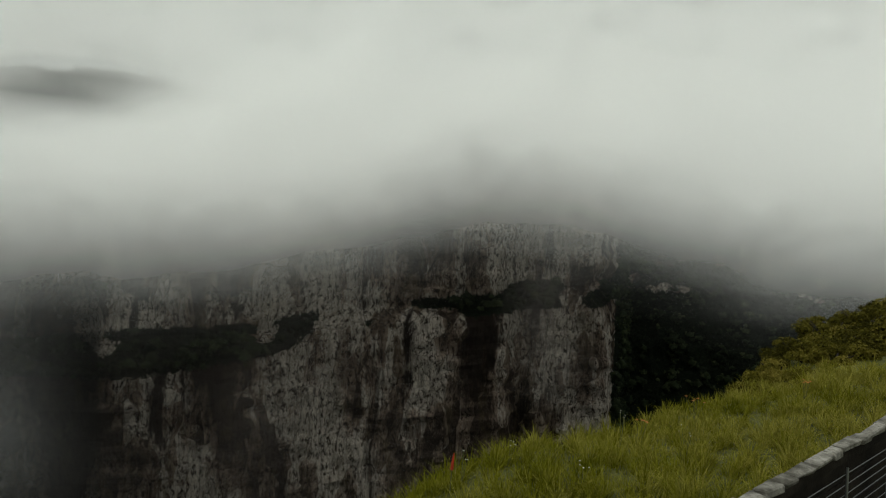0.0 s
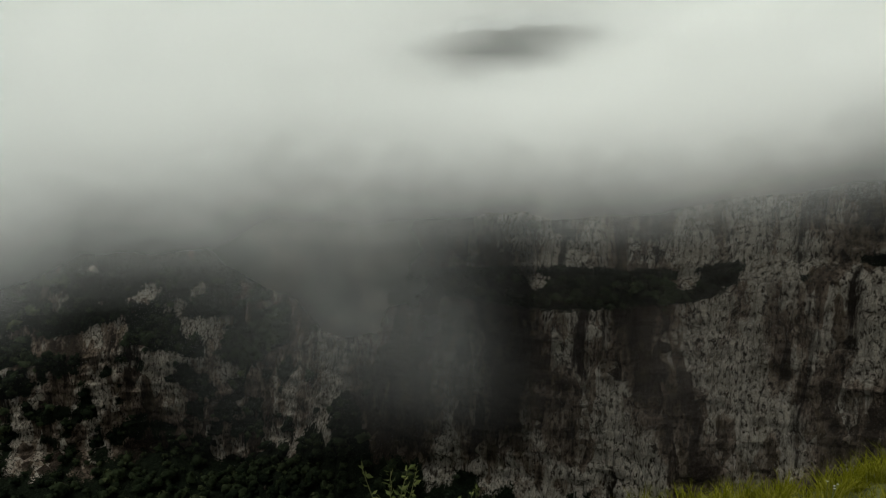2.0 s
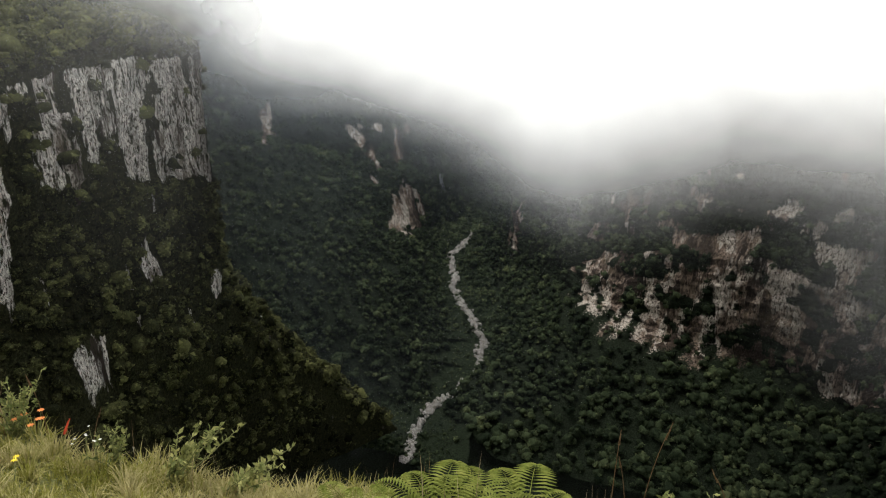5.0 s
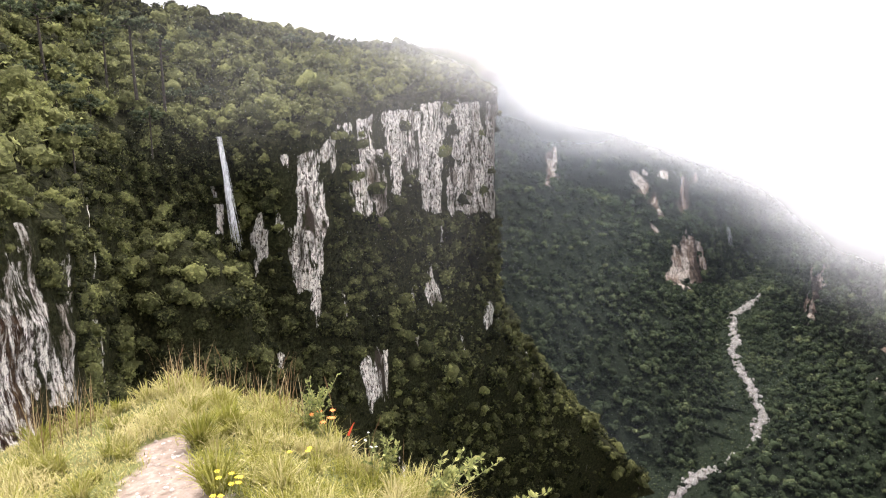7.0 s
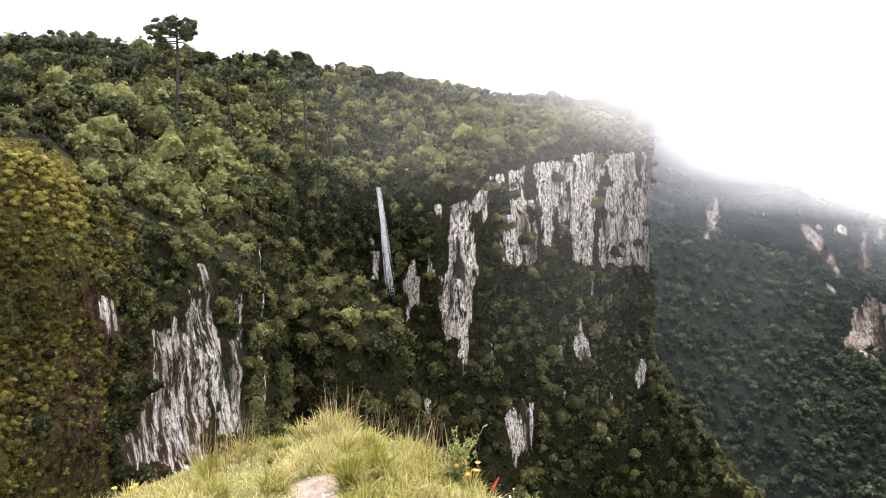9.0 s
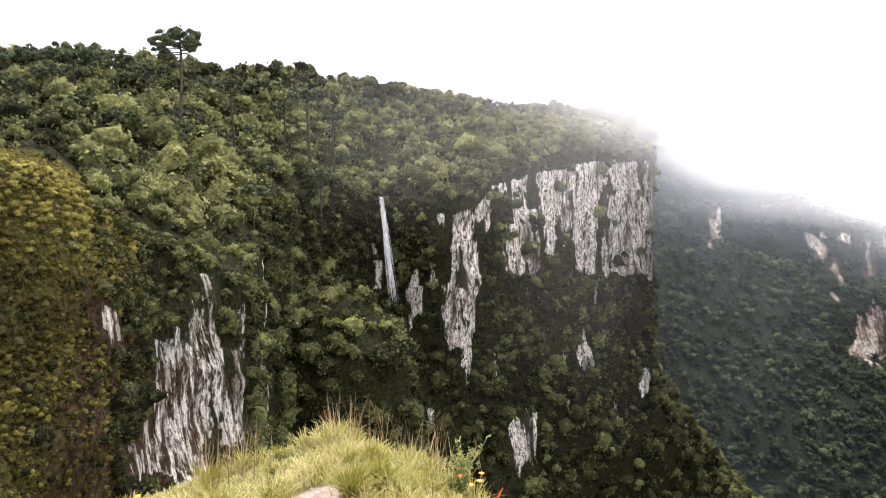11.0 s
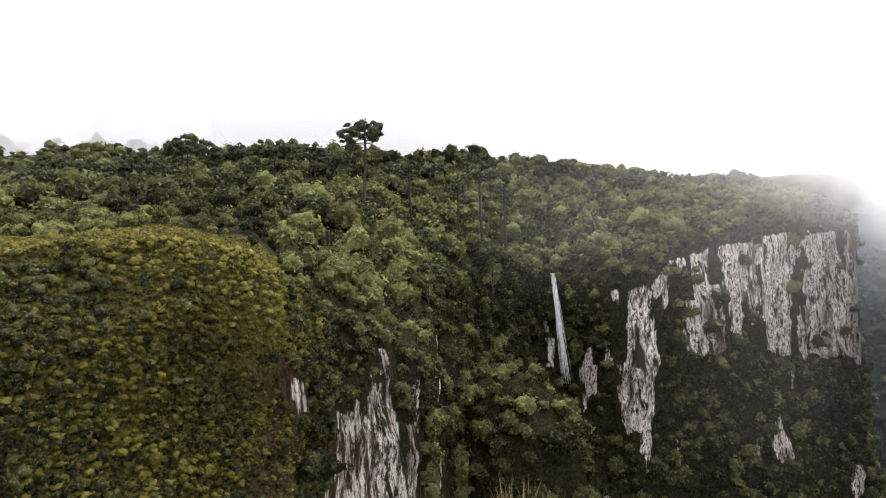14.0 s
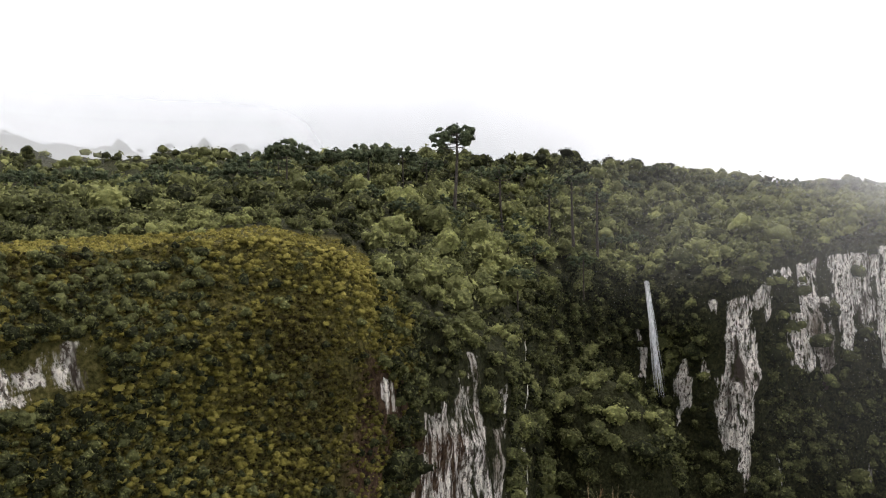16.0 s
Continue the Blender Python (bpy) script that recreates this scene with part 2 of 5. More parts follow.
def weather(p, flute, rough, seed, shelves=3.0):
    """Pushes a sheet in and out: columns that run down the cliffs, ledges and hollows."""
    n = normals(p)
    if (n * -p).sum(-1).mean() < 0:
        n = -n
    q = p + 6 * (fbm(p / 30, 2, seed)[..., None] - 0.5)
    col = np.abs(2 * fbm(q * (1 / 13, 1 / 13, 1 / 110), 3, seed) - 1)
    fine = fbm(q * (1 / 4.5, 1 / 4.5, 1 / 30), 3, seed + 5) - 0.5
    steps = fbm(q * (1 / 18, 1 / 18, 1 / 6), 3, seed + 9) - 0.5
    d = flute * (7 * (0.35 - col) + 5.0 * fine + shelves * steps) + rough * 7 * (fbm(p / 24, 4, seed + 3) - 0.5)
    return p + n * d[..., None], n


# far side of the gorge and round its head: back, rim, ledge inside, ledge edge, foot of the lower cliff, stream bank
FAR_A = [
    [(-44, 1300, 5.0), (-45, 640, 8), (-45, 600, -6), (-45, 590, -7), (-45, 570, -18), (-45, 470, -32)],
    [(-28, 1300, 5.0), (-28, 680, 6), (-28, 650, -5.5), (-28, 635, -7), (-27, 560, -18), (-27, 430, -34)],
    [(-15.5, 1300, 5.0), (-14.8, 700, 3), (-14.8, 660, -3), (-14.8, 640, -4.5), (-14.8, 560, -17), (-15, 400, -36)],
    [(-12.9, 1300, 5.0), (-12.9, 430, 4), (-13.0, 414, -6), (-13.3, 408, -7.5), (-13.9, 400, -22), (-14, 330, -42)],
    [(-7, 1300, 5.0), (-6.6, 440, 4), (-6.4, 428, -6), (-6.4, 424, -8), (-6.4, 414, -24), (-7, 330, -42)],
    [(-4, 1300, 5.0), (-4.2, 412, 4), (-4.6, 400, -7.4), (-5.4, 394, -8.4), (-5.6, 386, -25), (-5, 320, -43)],
    [(8, 1300, 5.0), (8, 418, 3), (8, 404, -8.3), (8, 394, -10), (8, 384, -26), (8, 315, -43)],
]
FAR_B = [
    [(14, 1000, 6.9), (14, 424, 2.5), (14, 410, -10), (14, 394, -12.2), (14, 386, -27), (14, 315, -43)],
    [(24, 1000, 9.4), (24, 432, 3), (24, 420, -10.3), (24, 396, -13.5), (24, 388, -27), (25, 318, -43)],
    [(33, 1000, 8.7), (33, 452, 2), (33, 440, -10.5), (33, 424, -12.4), (34, 408, -26), (36, 330, -41)],
    [(42, 1100, 5.7), (42, 520, 1), (42, 490, -12), (42, 478, -13.6), (41.5, 452, -20.5), (44, 360, -39)],
    [(50, 1200, 5.0), (50, 600, 0), (50, 575, -14), (50, 565, -17.5), (50, 556, -24.6), (54, 405, -36)],
    [(58, 1250, 8), (58, 630, -1), (58, 596, -13.4), (58, 586, -15), (57.5, 576, -22.6), (64, 440, -34)],
    [(66, 1300, 4.2), (66, 680, -2), (66, 630, -14.2), (66, 620, -15.5), (66.5, 600, -21.2), (78, 465, -33)],
]
FAR_C = [
    [(72, 1350, 6), (72, 760, -3), (72, 690, -15.4), (72, 680, -17), (72, 640, -19.8), (83.4, 520, -29.4)],
    [(75.0, 1400, 4.0), (75.0, 850, -3), (75.0, 770, -14), (75, 760, -15.5), (75, 730, -18.6), (79.0, 588, -25.9)],
    [(77.3, 1400, 4.0), (77.3, 930, -3), (77.3, 850, -12.4), (77.3, 846, -13), (77.1, 838, -17), (79.6, 640, -23.6)],
    [(79.2, 1450, 4), (79.2, 1150, -4), (79.2, 1010, -11), (79.2, 1000, -11.6), (79.2, 950, -13.5), (81.8, 780, -18.2)],
    [(81.5, 1500, 4.0), (81.5, 1250, -5), (81.5, 1120, -10.4), (81.5, 1110, -11), (81.5, 1020, -13.4), (80.5, 940, -14.7)],
    [(84.5, 1450, 3), (84.5, 1100, -4), (84.5, 950, -10.6), (84.5, 944, -11), (84.2, 900, -15.2), (83.2, 860, -16.3)],
    [(88, 1400, 4.0), (88, 960, -3), (88, 850, -9.6), (88, 835, -10.8), (87, 800, -14.8), (83.8, 760, -18.9)],
    [(92, 1400, 4.0), (92, 900, -2), (92, 840, -9.2), (92, 820, -9.8), (91, 700, -15.2), (82.4, 640, -23.5)],
    [(97, 1400, 3.0), (97, 890, 0), (97, 810, -7.8), (97, 790, -8.4), (96, 620, -18), (84.5, 545, -28.3)],
    [(104, 1400, 2.0), (104, 860, 2), (104, 760, -6), (104, 740, -6.5), (103, 560, -20), (92, 500, -31)],
    [(112, 1400, 1.0), (112, 840, 2), (112, 740, -6), (112, 720, -7), (112, 540, -20), (102, 500, -31)],
    [(135, 1400, 0.5), (135, 900, 0), (135, 800, -6), (135, 780, -7), (135, 600, -20), (120, 520, -31)],
]
far, far_seg = loft(FAR_A + FAR_B + FAR_C, (8, 40, 7, 46, 18), 2.9, 3)
flute = np.interp(far_seg, (0, 1, 1.05, 1.95, 2, 3, 3.05, 3.95, 4.3, 5), (0, 0, 1, 1, .3, .3, 1, 1, 0, 0))
f_az, f_el = bearing(far)
steep = np.broadcast_to(flute, f_az.shape) * np.where(f_az > 80, 0.5, 1.0)
far, far_n = weather(far, steep, np.broadcast_to(np.interp(far_seg, (0, 1, 4, 4.6, 5), (3, .3, .3, 1.4, .2)), f_az.shape), 3, 9.0)
f_az, f_el = bearing(far)


def blurred(m):
    """A mask eased over its neighbours."""
    m = np.pad(m.astype(float), 1, mode="edge")
    m = (m[:-2] + 2 * m[1:-1] + m[2:]) / 4
    return (m[:, :-2] + 2 * m[:, 1:-1] + m[:, 2:]) / 4


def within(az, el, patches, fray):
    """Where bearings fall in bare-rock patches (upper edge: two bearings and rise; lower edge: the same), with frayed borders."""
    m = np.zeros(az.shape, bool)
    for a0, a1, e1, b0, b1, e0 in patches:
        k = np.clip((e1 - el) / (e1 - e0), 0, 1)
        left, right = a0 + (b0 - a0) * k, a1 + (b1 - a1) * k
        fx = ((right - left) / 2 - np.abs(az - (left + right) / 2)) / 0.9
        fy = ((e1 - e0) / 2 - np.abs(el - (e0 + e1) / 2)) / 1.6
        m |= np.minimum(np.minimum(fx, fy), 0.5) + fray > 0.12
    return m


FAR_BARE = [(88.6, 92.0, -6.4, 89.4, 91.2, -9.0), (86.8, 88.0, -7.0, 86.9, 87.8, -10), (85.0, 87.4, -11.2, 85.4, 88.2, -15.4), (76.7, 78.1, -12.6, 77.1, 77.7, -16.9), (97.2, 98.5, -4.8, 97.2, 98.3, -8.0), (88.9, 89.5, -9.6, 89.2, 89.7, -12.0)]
f_patch = 0.5 + 0.75 * (fbm(far * (1 / 30, 1 / 30, 1 / 17), 4, 21) - 0.5) + 0.8 * (fbm(far * (1 / 6, 1 / 6, 1 / 16), 3, 24) - 0.5)
f_warp = (fbm(far * (1 / 9, 1 / 9, 1 / 22), 3, 23) - 0.5) * 2.2
seg2 = np.broadcast_to(far_seg, f_az.shape)
f_foot = 3.72 + 0.75 * fbm(far * (1 / 14, 1 / 14, 1 / 40), 3, 25)
bare = ((seg2 > 1) & (seg2 < 1.97) & (f_patch < np.interp(f_az, (44, 52), (0.80, 0.40)))) | ((seg2 > 2.9) & (seg2 < f_foot) & (f_patch < np.interp(f_az, (38, 44, 52), (0.84, 0.66, 0.55))))
bare |= (seg2 > 1.97) & (seg2 < 2.95) & (fbm(far / 40, 3, 27) > np.interp(f_az, (0, 8, 12, 34, 40, 50), (0.55, 0.45, 0.6, 0.62, 0.5, 0.5)))
bare &= (f_az + 3.5 * f_warp < 71.5)
bare &= ~((f_az < -14.2) & ((f_el < -6.0) | (f_patch > 0.5)))
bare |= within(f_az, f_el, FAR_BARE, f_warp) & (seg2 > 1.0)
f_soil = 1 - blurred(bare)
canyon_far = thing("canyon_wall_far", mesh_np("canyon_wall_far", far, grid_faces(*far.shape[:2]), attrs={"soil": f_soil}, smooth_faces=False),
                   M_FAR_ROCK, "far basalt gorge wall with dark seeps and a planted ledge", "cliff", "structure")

# our side of the gorge: far plateau, back of the wood, rim, foot of the cliff, slope, bottom
NEAR_A = [
    [(112, 800, 1.3), (109, 760, 2.0), (107, 560, 0.5), (105, 540, -9), (101.5, 530, -18), (97, 560, -25)],
    [(108, 800, 1.2), (104.4, 640, 1.8), (102.6, 392, -1.0), (102.4, 378, -10.8), (101.9, 372, -19.8), (87, 470, -31)],
    [(111, 800, 1.3), (108, 570, 1.9), (107, 352, -0.8), (107, 342, -10), (107, 318, -24), (101, 380, -35)],
    [(114, 800, 1.4), (112, 540, 2.1), (111, 326, -1.6), (111, 316, -11.2), (111, 292, -25), (109, 280, -42)],
    [(118, 800, 1.5), (115.5, 520, 2.3), (115, 300, -2.6), (115, 290, -13), (115, 268, -26), (114, 230, -46)],
    [(122, 800, 1.7), (119, 500, 3.0), (117.6, 279, -4.6), (117.6, 270, -18.8), (117.4, 256, -27), (117, 215, -48)],
    [(126, 800, 1.8), (122, 480, 3.3), (120.4, 284, -4.8), (120.4, 274, -16), (120.4, 256, -27), (120, 210, -50)],
    [(128, 800, 1.9), (125, 470, 3.8), (123.9, 300, -5.2), (123.9, 292, -13.6), (124, 240, -22), (123, 200, -50)],
]
NEAR_B = [
    [(131, 800, 2.0), (129, 430, 4.3), (127, 282, -4.6), (127, 274, -12), (127, 244, -21), (127, 190, -50)],
    [(134, 800, 2.1), (132, 400, 4.6), (130.5, 252, -4.6), (131, 244, -12), (131.5, 224, -22), (131, 170, -52)],
    [(138, 800, 2.3), (136, 370, 4.7), (133.6, 208, -6.4), (134, 200, -13.5), (134.4, 186, -24), (134, 150, -54)],
    [(141, 800, 2.4), (139, 340, 4.9), (135.9, 150, -10.2), (135.9, 142, -19), (135.9, 138, -26), (136, 120, -56)],
    [(143, 800, 2.5), (141, 320, 4.8), (138.6, 138, -9.8), (138.9, 131, -18), (139, 126, -26), (139, 105, -58)],
    [(146, 800, 2.7), (144, 300, 4.3), (142.9, 122, -7.6), (143.0, 118, -16), (143.0, 113, -26), (143, 95, -60)],
    [(152, 800, 4.6), (150, 300, 4.0), (148.0, 104, -2.4), (147.0, 100, -10), (146.5, 96, -24), (147, 82, -60)],
]
NEAR_C = [
    [(158, 800, 5.6), (156, 300, 2.8), (154, 100, -1.6), (154, 93, -8), (154, 82, -24), (154, 70, -60)],
    [(165, 800, 5.6), (164, 300, 1.5), (161, 96, -1.4), (161, 88, -8), (161, 77, -24), (161, 66, -60)],
    [(172, 800, 5.6), (171, 300, 1.3), (168, 92, -1.9), (168, 84, -8), (168, 74, -24), (168, 62, -60)],
    [(180, 800, 5.6), (178, 290, 1.3), (175, 88, -2.4), (175, 80, -8), (175, 70, -24), (175, 58, -60)],
    [(192, 800, 5.6), (190, 260, 2.4), (188, 84, -2.4), (188, 76, -8), (186, 66, -24), (184, 55, -60)],
]
near, near_seg = loft(NEAR_A + NEAR_B + NEAR_C, (16, 40, 74, 48, 18), 1.35, 3)
n_az0, _ = bearing(near)
flute = np.interp(near_seg, (0, 2, 2.03, 3.0, 3.3, 5), (0, 0, 1, 1, .25, 0))
flute2 = np.broadcast_to(flute, n_az0.shape) * np.interp(n_az0, (101, 118, 126, 133, 135, 143, 147), (0.8, 0.8, .5, .3, .6, .5, .12))
rough2 = np.broadcast_to(np.interp(near_seg, (0, .5, 1, 2, 3, 4, 5), (8, 4, 1.5, .5, .5, 1.2, 1)), n_az0.shape)
rough2 = rough2 * np.interp(n_az0, (134, 143, 148), (1, .8, 1.5)) * np.where(near_seg[None] < 0.9, np.interp(n_az0, (118, 132), (.2, 1)), 1)
near, near_n = weather(near, flute2, rough2, 40)
n_az, n_el = bearing(near)
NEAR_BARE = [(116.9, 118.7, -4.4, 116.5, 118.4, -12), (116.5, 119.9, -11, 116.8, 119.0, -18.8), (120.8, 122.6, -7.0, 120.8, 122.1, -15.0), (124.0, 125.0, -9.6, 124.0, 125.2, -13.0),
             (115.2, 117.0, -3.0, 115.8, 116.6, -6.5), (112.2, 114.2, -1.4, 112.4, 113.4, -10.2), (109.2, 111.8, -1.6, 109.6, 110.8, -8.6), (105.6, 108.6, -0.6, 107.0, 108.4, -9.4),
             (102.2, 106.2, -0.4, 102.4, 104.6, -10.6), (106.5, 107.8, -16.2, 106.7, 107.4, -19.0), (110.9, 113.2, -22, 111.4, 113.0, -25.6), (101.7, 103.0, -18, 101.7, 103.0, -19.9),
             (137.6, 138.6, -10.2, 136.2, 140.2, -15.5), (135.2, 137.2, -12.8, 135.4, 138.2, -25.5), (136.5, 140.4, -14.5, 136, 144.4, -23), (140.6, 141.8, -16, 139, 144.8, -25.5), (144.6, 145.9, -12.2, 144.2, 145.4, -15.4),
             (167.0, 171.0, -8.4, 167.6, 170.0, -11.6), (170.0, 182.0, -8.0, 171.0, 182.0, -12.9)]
n_warp = (fbm(near * (1 / 4.5, 1 / 4.5, 1 / 48), 4, 61) - 0.5) * 4.2 * np.interp(n_az, (124, 132), (1, 0.75))
stripe = fbm(near * (1 / 6, 1 / 6, 1 / 60), 4, 66)
wall_foot = np.interp(n_az, (102, 107, 111, 114, 117, 119, 123), (-11, -10.5, -11, -9.5, -14, -18, -12))
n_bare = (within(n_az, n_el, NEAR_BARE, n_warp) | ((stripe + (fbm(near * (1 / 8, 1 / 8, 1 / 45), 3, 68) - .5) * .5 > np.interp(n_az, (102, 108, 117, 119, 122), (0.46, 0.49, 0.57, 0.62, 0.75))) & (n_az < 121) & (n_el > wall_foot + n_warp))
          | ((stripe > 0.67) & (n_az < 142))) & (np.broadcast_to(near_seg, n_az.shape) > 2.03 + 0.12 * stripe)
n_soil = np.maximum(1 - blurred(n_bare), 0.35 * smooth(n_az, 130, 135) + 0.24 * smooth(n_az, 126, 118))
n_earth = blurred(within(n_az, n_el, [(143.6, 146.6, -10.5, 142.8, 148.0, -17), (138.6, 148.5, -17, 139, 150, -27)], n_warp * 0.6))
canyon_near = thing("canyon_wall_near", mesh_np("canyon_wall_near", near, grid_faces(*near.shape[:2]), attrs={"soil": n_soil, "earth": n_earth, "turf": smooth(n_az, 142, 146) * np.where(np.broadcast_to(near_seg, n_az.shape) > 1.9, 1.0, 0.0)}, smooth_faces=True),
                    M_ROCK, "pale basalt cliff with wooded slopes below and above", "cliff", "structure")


# ---------------------------------------------------------------- woods
def sheet_points(p, weight, count):
    """Random places on a sheet, in proportion to area times weight."""
    a = np.linalg.norm(np.cross(p[1:, :-1] - p[:-1, :-1], p[:-1, 1:] - p[:-1, :-1]), axis=-1) * weight[:-1, :-1]
    idx = rng.choice(a.size, count, p=(a / a.sum()).ravel())
    i, j = np.unravel_index(idx, a.shape)
    s, t = rng.random(count)[:, None], rng.random(count)[:, None]
    return p[i, j] + s * (p[i + 1, j] - p[i, j]) + t * (p[i, j + 1] - p[i, j]), i, j


ICO = np.array([(0, 0, 1), (.894, 0, .447), (.276, .851, .447), (-.724, .526, .447), (-.724, -.526, .447), (.276, -.851, .447),
                (.724, .526, -.447), (-.276, .851, -.447), (-.894, 0, -.447), (-.276, -.851, -.447), (.724, -.526, -.447), (0, 0, -1)])
ICO_F = np.array([(0, 1, 2), (0, 2, 3), (0, 3, 4), (0, 4, 5), (0, 5, 1), (1, 6, 2), (2, 7, 3), (3, 8, 4), (4, 9, 5), (5, 10, 1),
                  (6, 7, 2), (7, 8, 3), (8, 9, 4), (9, 10, 5), (10, 6, 1), (11, 7, 6), (11, 8, 7), (11, 9, 8), (11, 10, 9), (11, 6, 10)])
OCT = np.array([(1, 0, 0), (-1, 0, 0), (0, 1, 0), (0, -1, 0), (0, 0, 1), (0, 0, -1)], float)
OCT_F = np.array([(0, 2, 4), (2, 1, 4), (1, 3, 4), (3, 0, 4), (2, 0, 5), (1, 2, 5), (3, 1, 5), (0, 3, 5)])


def crowns(name, centre, radius, tint, sprays, leaf, flat=0.75, lobes=4):
    """Leafy clumps of a bush in one mesh: lobed, each a small dark heart under loose sprays of leaves."""
    n = len(centre)
    off = rng.normal(size=(n, lobes, 3)) * (0.36, 0.36, 0.2)
    lr = rng.uniform(0.46, 0.76, (n, lobes))
    pick = rng.integers(0, lobes, (n, sprays))
    rows = np.arange(n)[:, None]
    d = rng.normal(size=(n, sprays, 3))
    d[..., 2] = np.abs(d[..., 2]) - 0.35
    d /= np.linalg.norm(d, axis=-1, keepdims=True)
    p = off[rows, pick] + d * (lr[rows, pick] * rng.uniform(0.8, 1.1, (n, sprays)))[..., None]
    p[..., 2] *= flat
    p = centre[:, None] + p * radius[:, None, None]
    nn = d + rng.normal(size=d.shape) * 0.36 + np.array((0, 0, 0.1))
    nn /= np.linalg.norm(nn, axis=-1, keepdims=True)
    t = np.cross(nn, rng.normal(size=d.shape))
    t /= np.linalg.norm(t, axis=-1, keepdims=True)
    b = np.cross(nn, t)
    s = (radius[:, None] * leaf * rng.uniform(0.6, 1.4, (n, sprays)))[..., None]
    tri = np.stack((p - t * s - b * s * 0.5, p + t * s * rng.uniform(0.6, 1.1, s.shape) - b * s * 0.4, p + b * s * rng.uniform(0.7, 1.3, s.shape)), 2).reshape(-1, 3)
    t_idx = np.arange(n * sprays * 3).reshape(-1, 3)
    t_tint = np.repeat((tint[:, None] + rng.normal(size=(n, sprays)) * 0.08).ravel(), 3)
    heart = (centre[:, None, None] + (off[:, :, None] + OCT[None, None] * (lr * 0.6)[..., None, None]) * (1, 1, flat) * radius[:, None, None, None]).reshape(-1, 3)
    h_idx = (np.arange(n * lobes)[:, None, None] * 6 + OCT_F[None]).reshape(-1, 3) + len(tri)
    # hearts tinted far darker: the shade between the sprays, put into colour
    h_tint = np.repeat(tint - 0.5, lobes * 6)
    return mesh_np(name, np.concatenate((tri, heart)), None, np.concatenate((t_idx, h_idx)), {"tint": np.concatenate((t_tint, h_tint))})


def ball(level):
    """Directions and triangles of an even ball."""
    v, f = [tuple(p) for p in ICO / np.linalg.norm(ICO, axis=1, keepdims=True)], [tuple(t) for t in ICO_F]
    for _ in range(level):
        seen, g = {}, []
        for a, b, c in f:
            m = []
            for i, j in ((a, b), (b, c), (c, a)):
                key = (min(i, j), max(i, j))
                if key not in seen:
                    seen[key] = len(v)
                    q = np.add(v[i], v[j])
                    v.append(tuple(q / np.linalg.norm(q)))
                m.append(seen[key])
            g += [(a, m[0], m[2]), (b, m[1], m[0]), (c, m[2], m[1]), tuple(m)]
        f = g
    v, f = np.array(v), np.array(f)
    return v, f[v[f].mean(1)[:, 2] > -0.5]


def lumpy(level, kinds, bumps, width, seed):
    """Crown shapes: a dome of rounded clumps with creases between them."""
    own = np.random.default_rng(seed)
    d, f = ball(level)
    shapes = []
    for _ in range(kinds):
        b = own.normal(size=(bumps, 3)) + (0, 0, 0.5)
        b /= np.linalg.norm(b, axis=1, keepdims=True)
        near_b = np.exp(-((1 - d @ b.T) / (width * width / 2)))
        r = 0.5 + (near_b * own.uniform(0.25, 0.55, bumps)).max(1) + own.normal(size=len(d)) * 0.05
        shapes.append(d * r[:, None] * (own.uniform(0.85, 1.15), own.uniform(0.85, 1.15), 1))
    return d, f, np.array(shapes)


DOMES = {0: lumpy(0, 14, 3, 0.8, 500), 1: lumpy(1, 14, 5, 0.62, 501), 2: lumpy(2, 16, 15, 0.36, 502)}


def domes(name, centre, radius, tint, sprays, leaf, flat=0.75, level=1, under=0.16):
    """Many tree crowns in one mesh: each a clumped dome with leaf sprays standing out of it."""
    n = len(centre)
    d, f, shapes = DOMES[level]
    pick, turn = rng.integers(0, len(shapes), n), rng.uniform(0, 6.283, n)
    c, s = np.cos(turn)[:, None], np.sin(turn)[:, None]
    sh = shapes[pick]
    body = np.stack((sh[..., 0] * c - sh[..., 1] * s, sh[..., 0] * s + sh[..., 1] * c, sh[..., 2] * flat), -1)
    k = rng.integers(0, len(d), (n, sprays))
    k = np.where(d[k, 2] < -0.35, rng.integers(0, 12, (n, sprays)), k)
    p = body[np.arange(n)[:, None], k]
    nn = p / np.linalg.norm(p, axis=-1, keepdims=True)
    p = p * rng.uniform(0.94, 1.2, (n, sprays, 1)) + rng.normal(size=p.shape) * 0.1
    nn = nn + rng.normal(size=p.shape) * 0.4 + np.array((0, 0, 0.2))
    nn /= np.linalg.norm(nn, axis=-1, keepdims=True)
    t = np.cross(nn, rng.normal(size=p.shape))
    t /= np.linalg.norm(t, axis=-1, keepdims=True)
    b = np.cross(nn, t)
    z = (leaf * rng.uniform(0.6, 1.4, (n, sprays)))[..., None]
    tri = np.stack((p - t * z - b * z * 0.5, p + t * z * rng.uniform(0.6, 1.1, z.shape) - b * z * 0.4, p + b * z * rng.uniform(0.7, 1.3, z.shape)), 2)
    tri = (centre[:, None, None] + tri * radius[:, None, None, None]).reshape(-1, 3)
    body = (centre[:, None] + body * radius[:, None, None]).reshape(-1, 3)
    t_idx = np.arange(n * sprays * 3).reshape(-1, 3)
    b_idx = (np.arange(n)[:, None, None] * len(d) + f[None]).reshape(-1, 3) + len(tri)
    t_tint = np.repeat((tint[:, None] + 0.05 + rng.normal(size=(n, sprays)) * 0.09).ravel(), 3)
    # the body's tint is lowered to stand for shade beneath its sprays
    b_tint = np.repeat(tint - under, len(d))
    return mesh_np(name, np.concatenate((tri, body)), None, np.concatenate((t_idx, b_idx)), {"tint": np.concatenate((t_tint, b_tint))}, True)


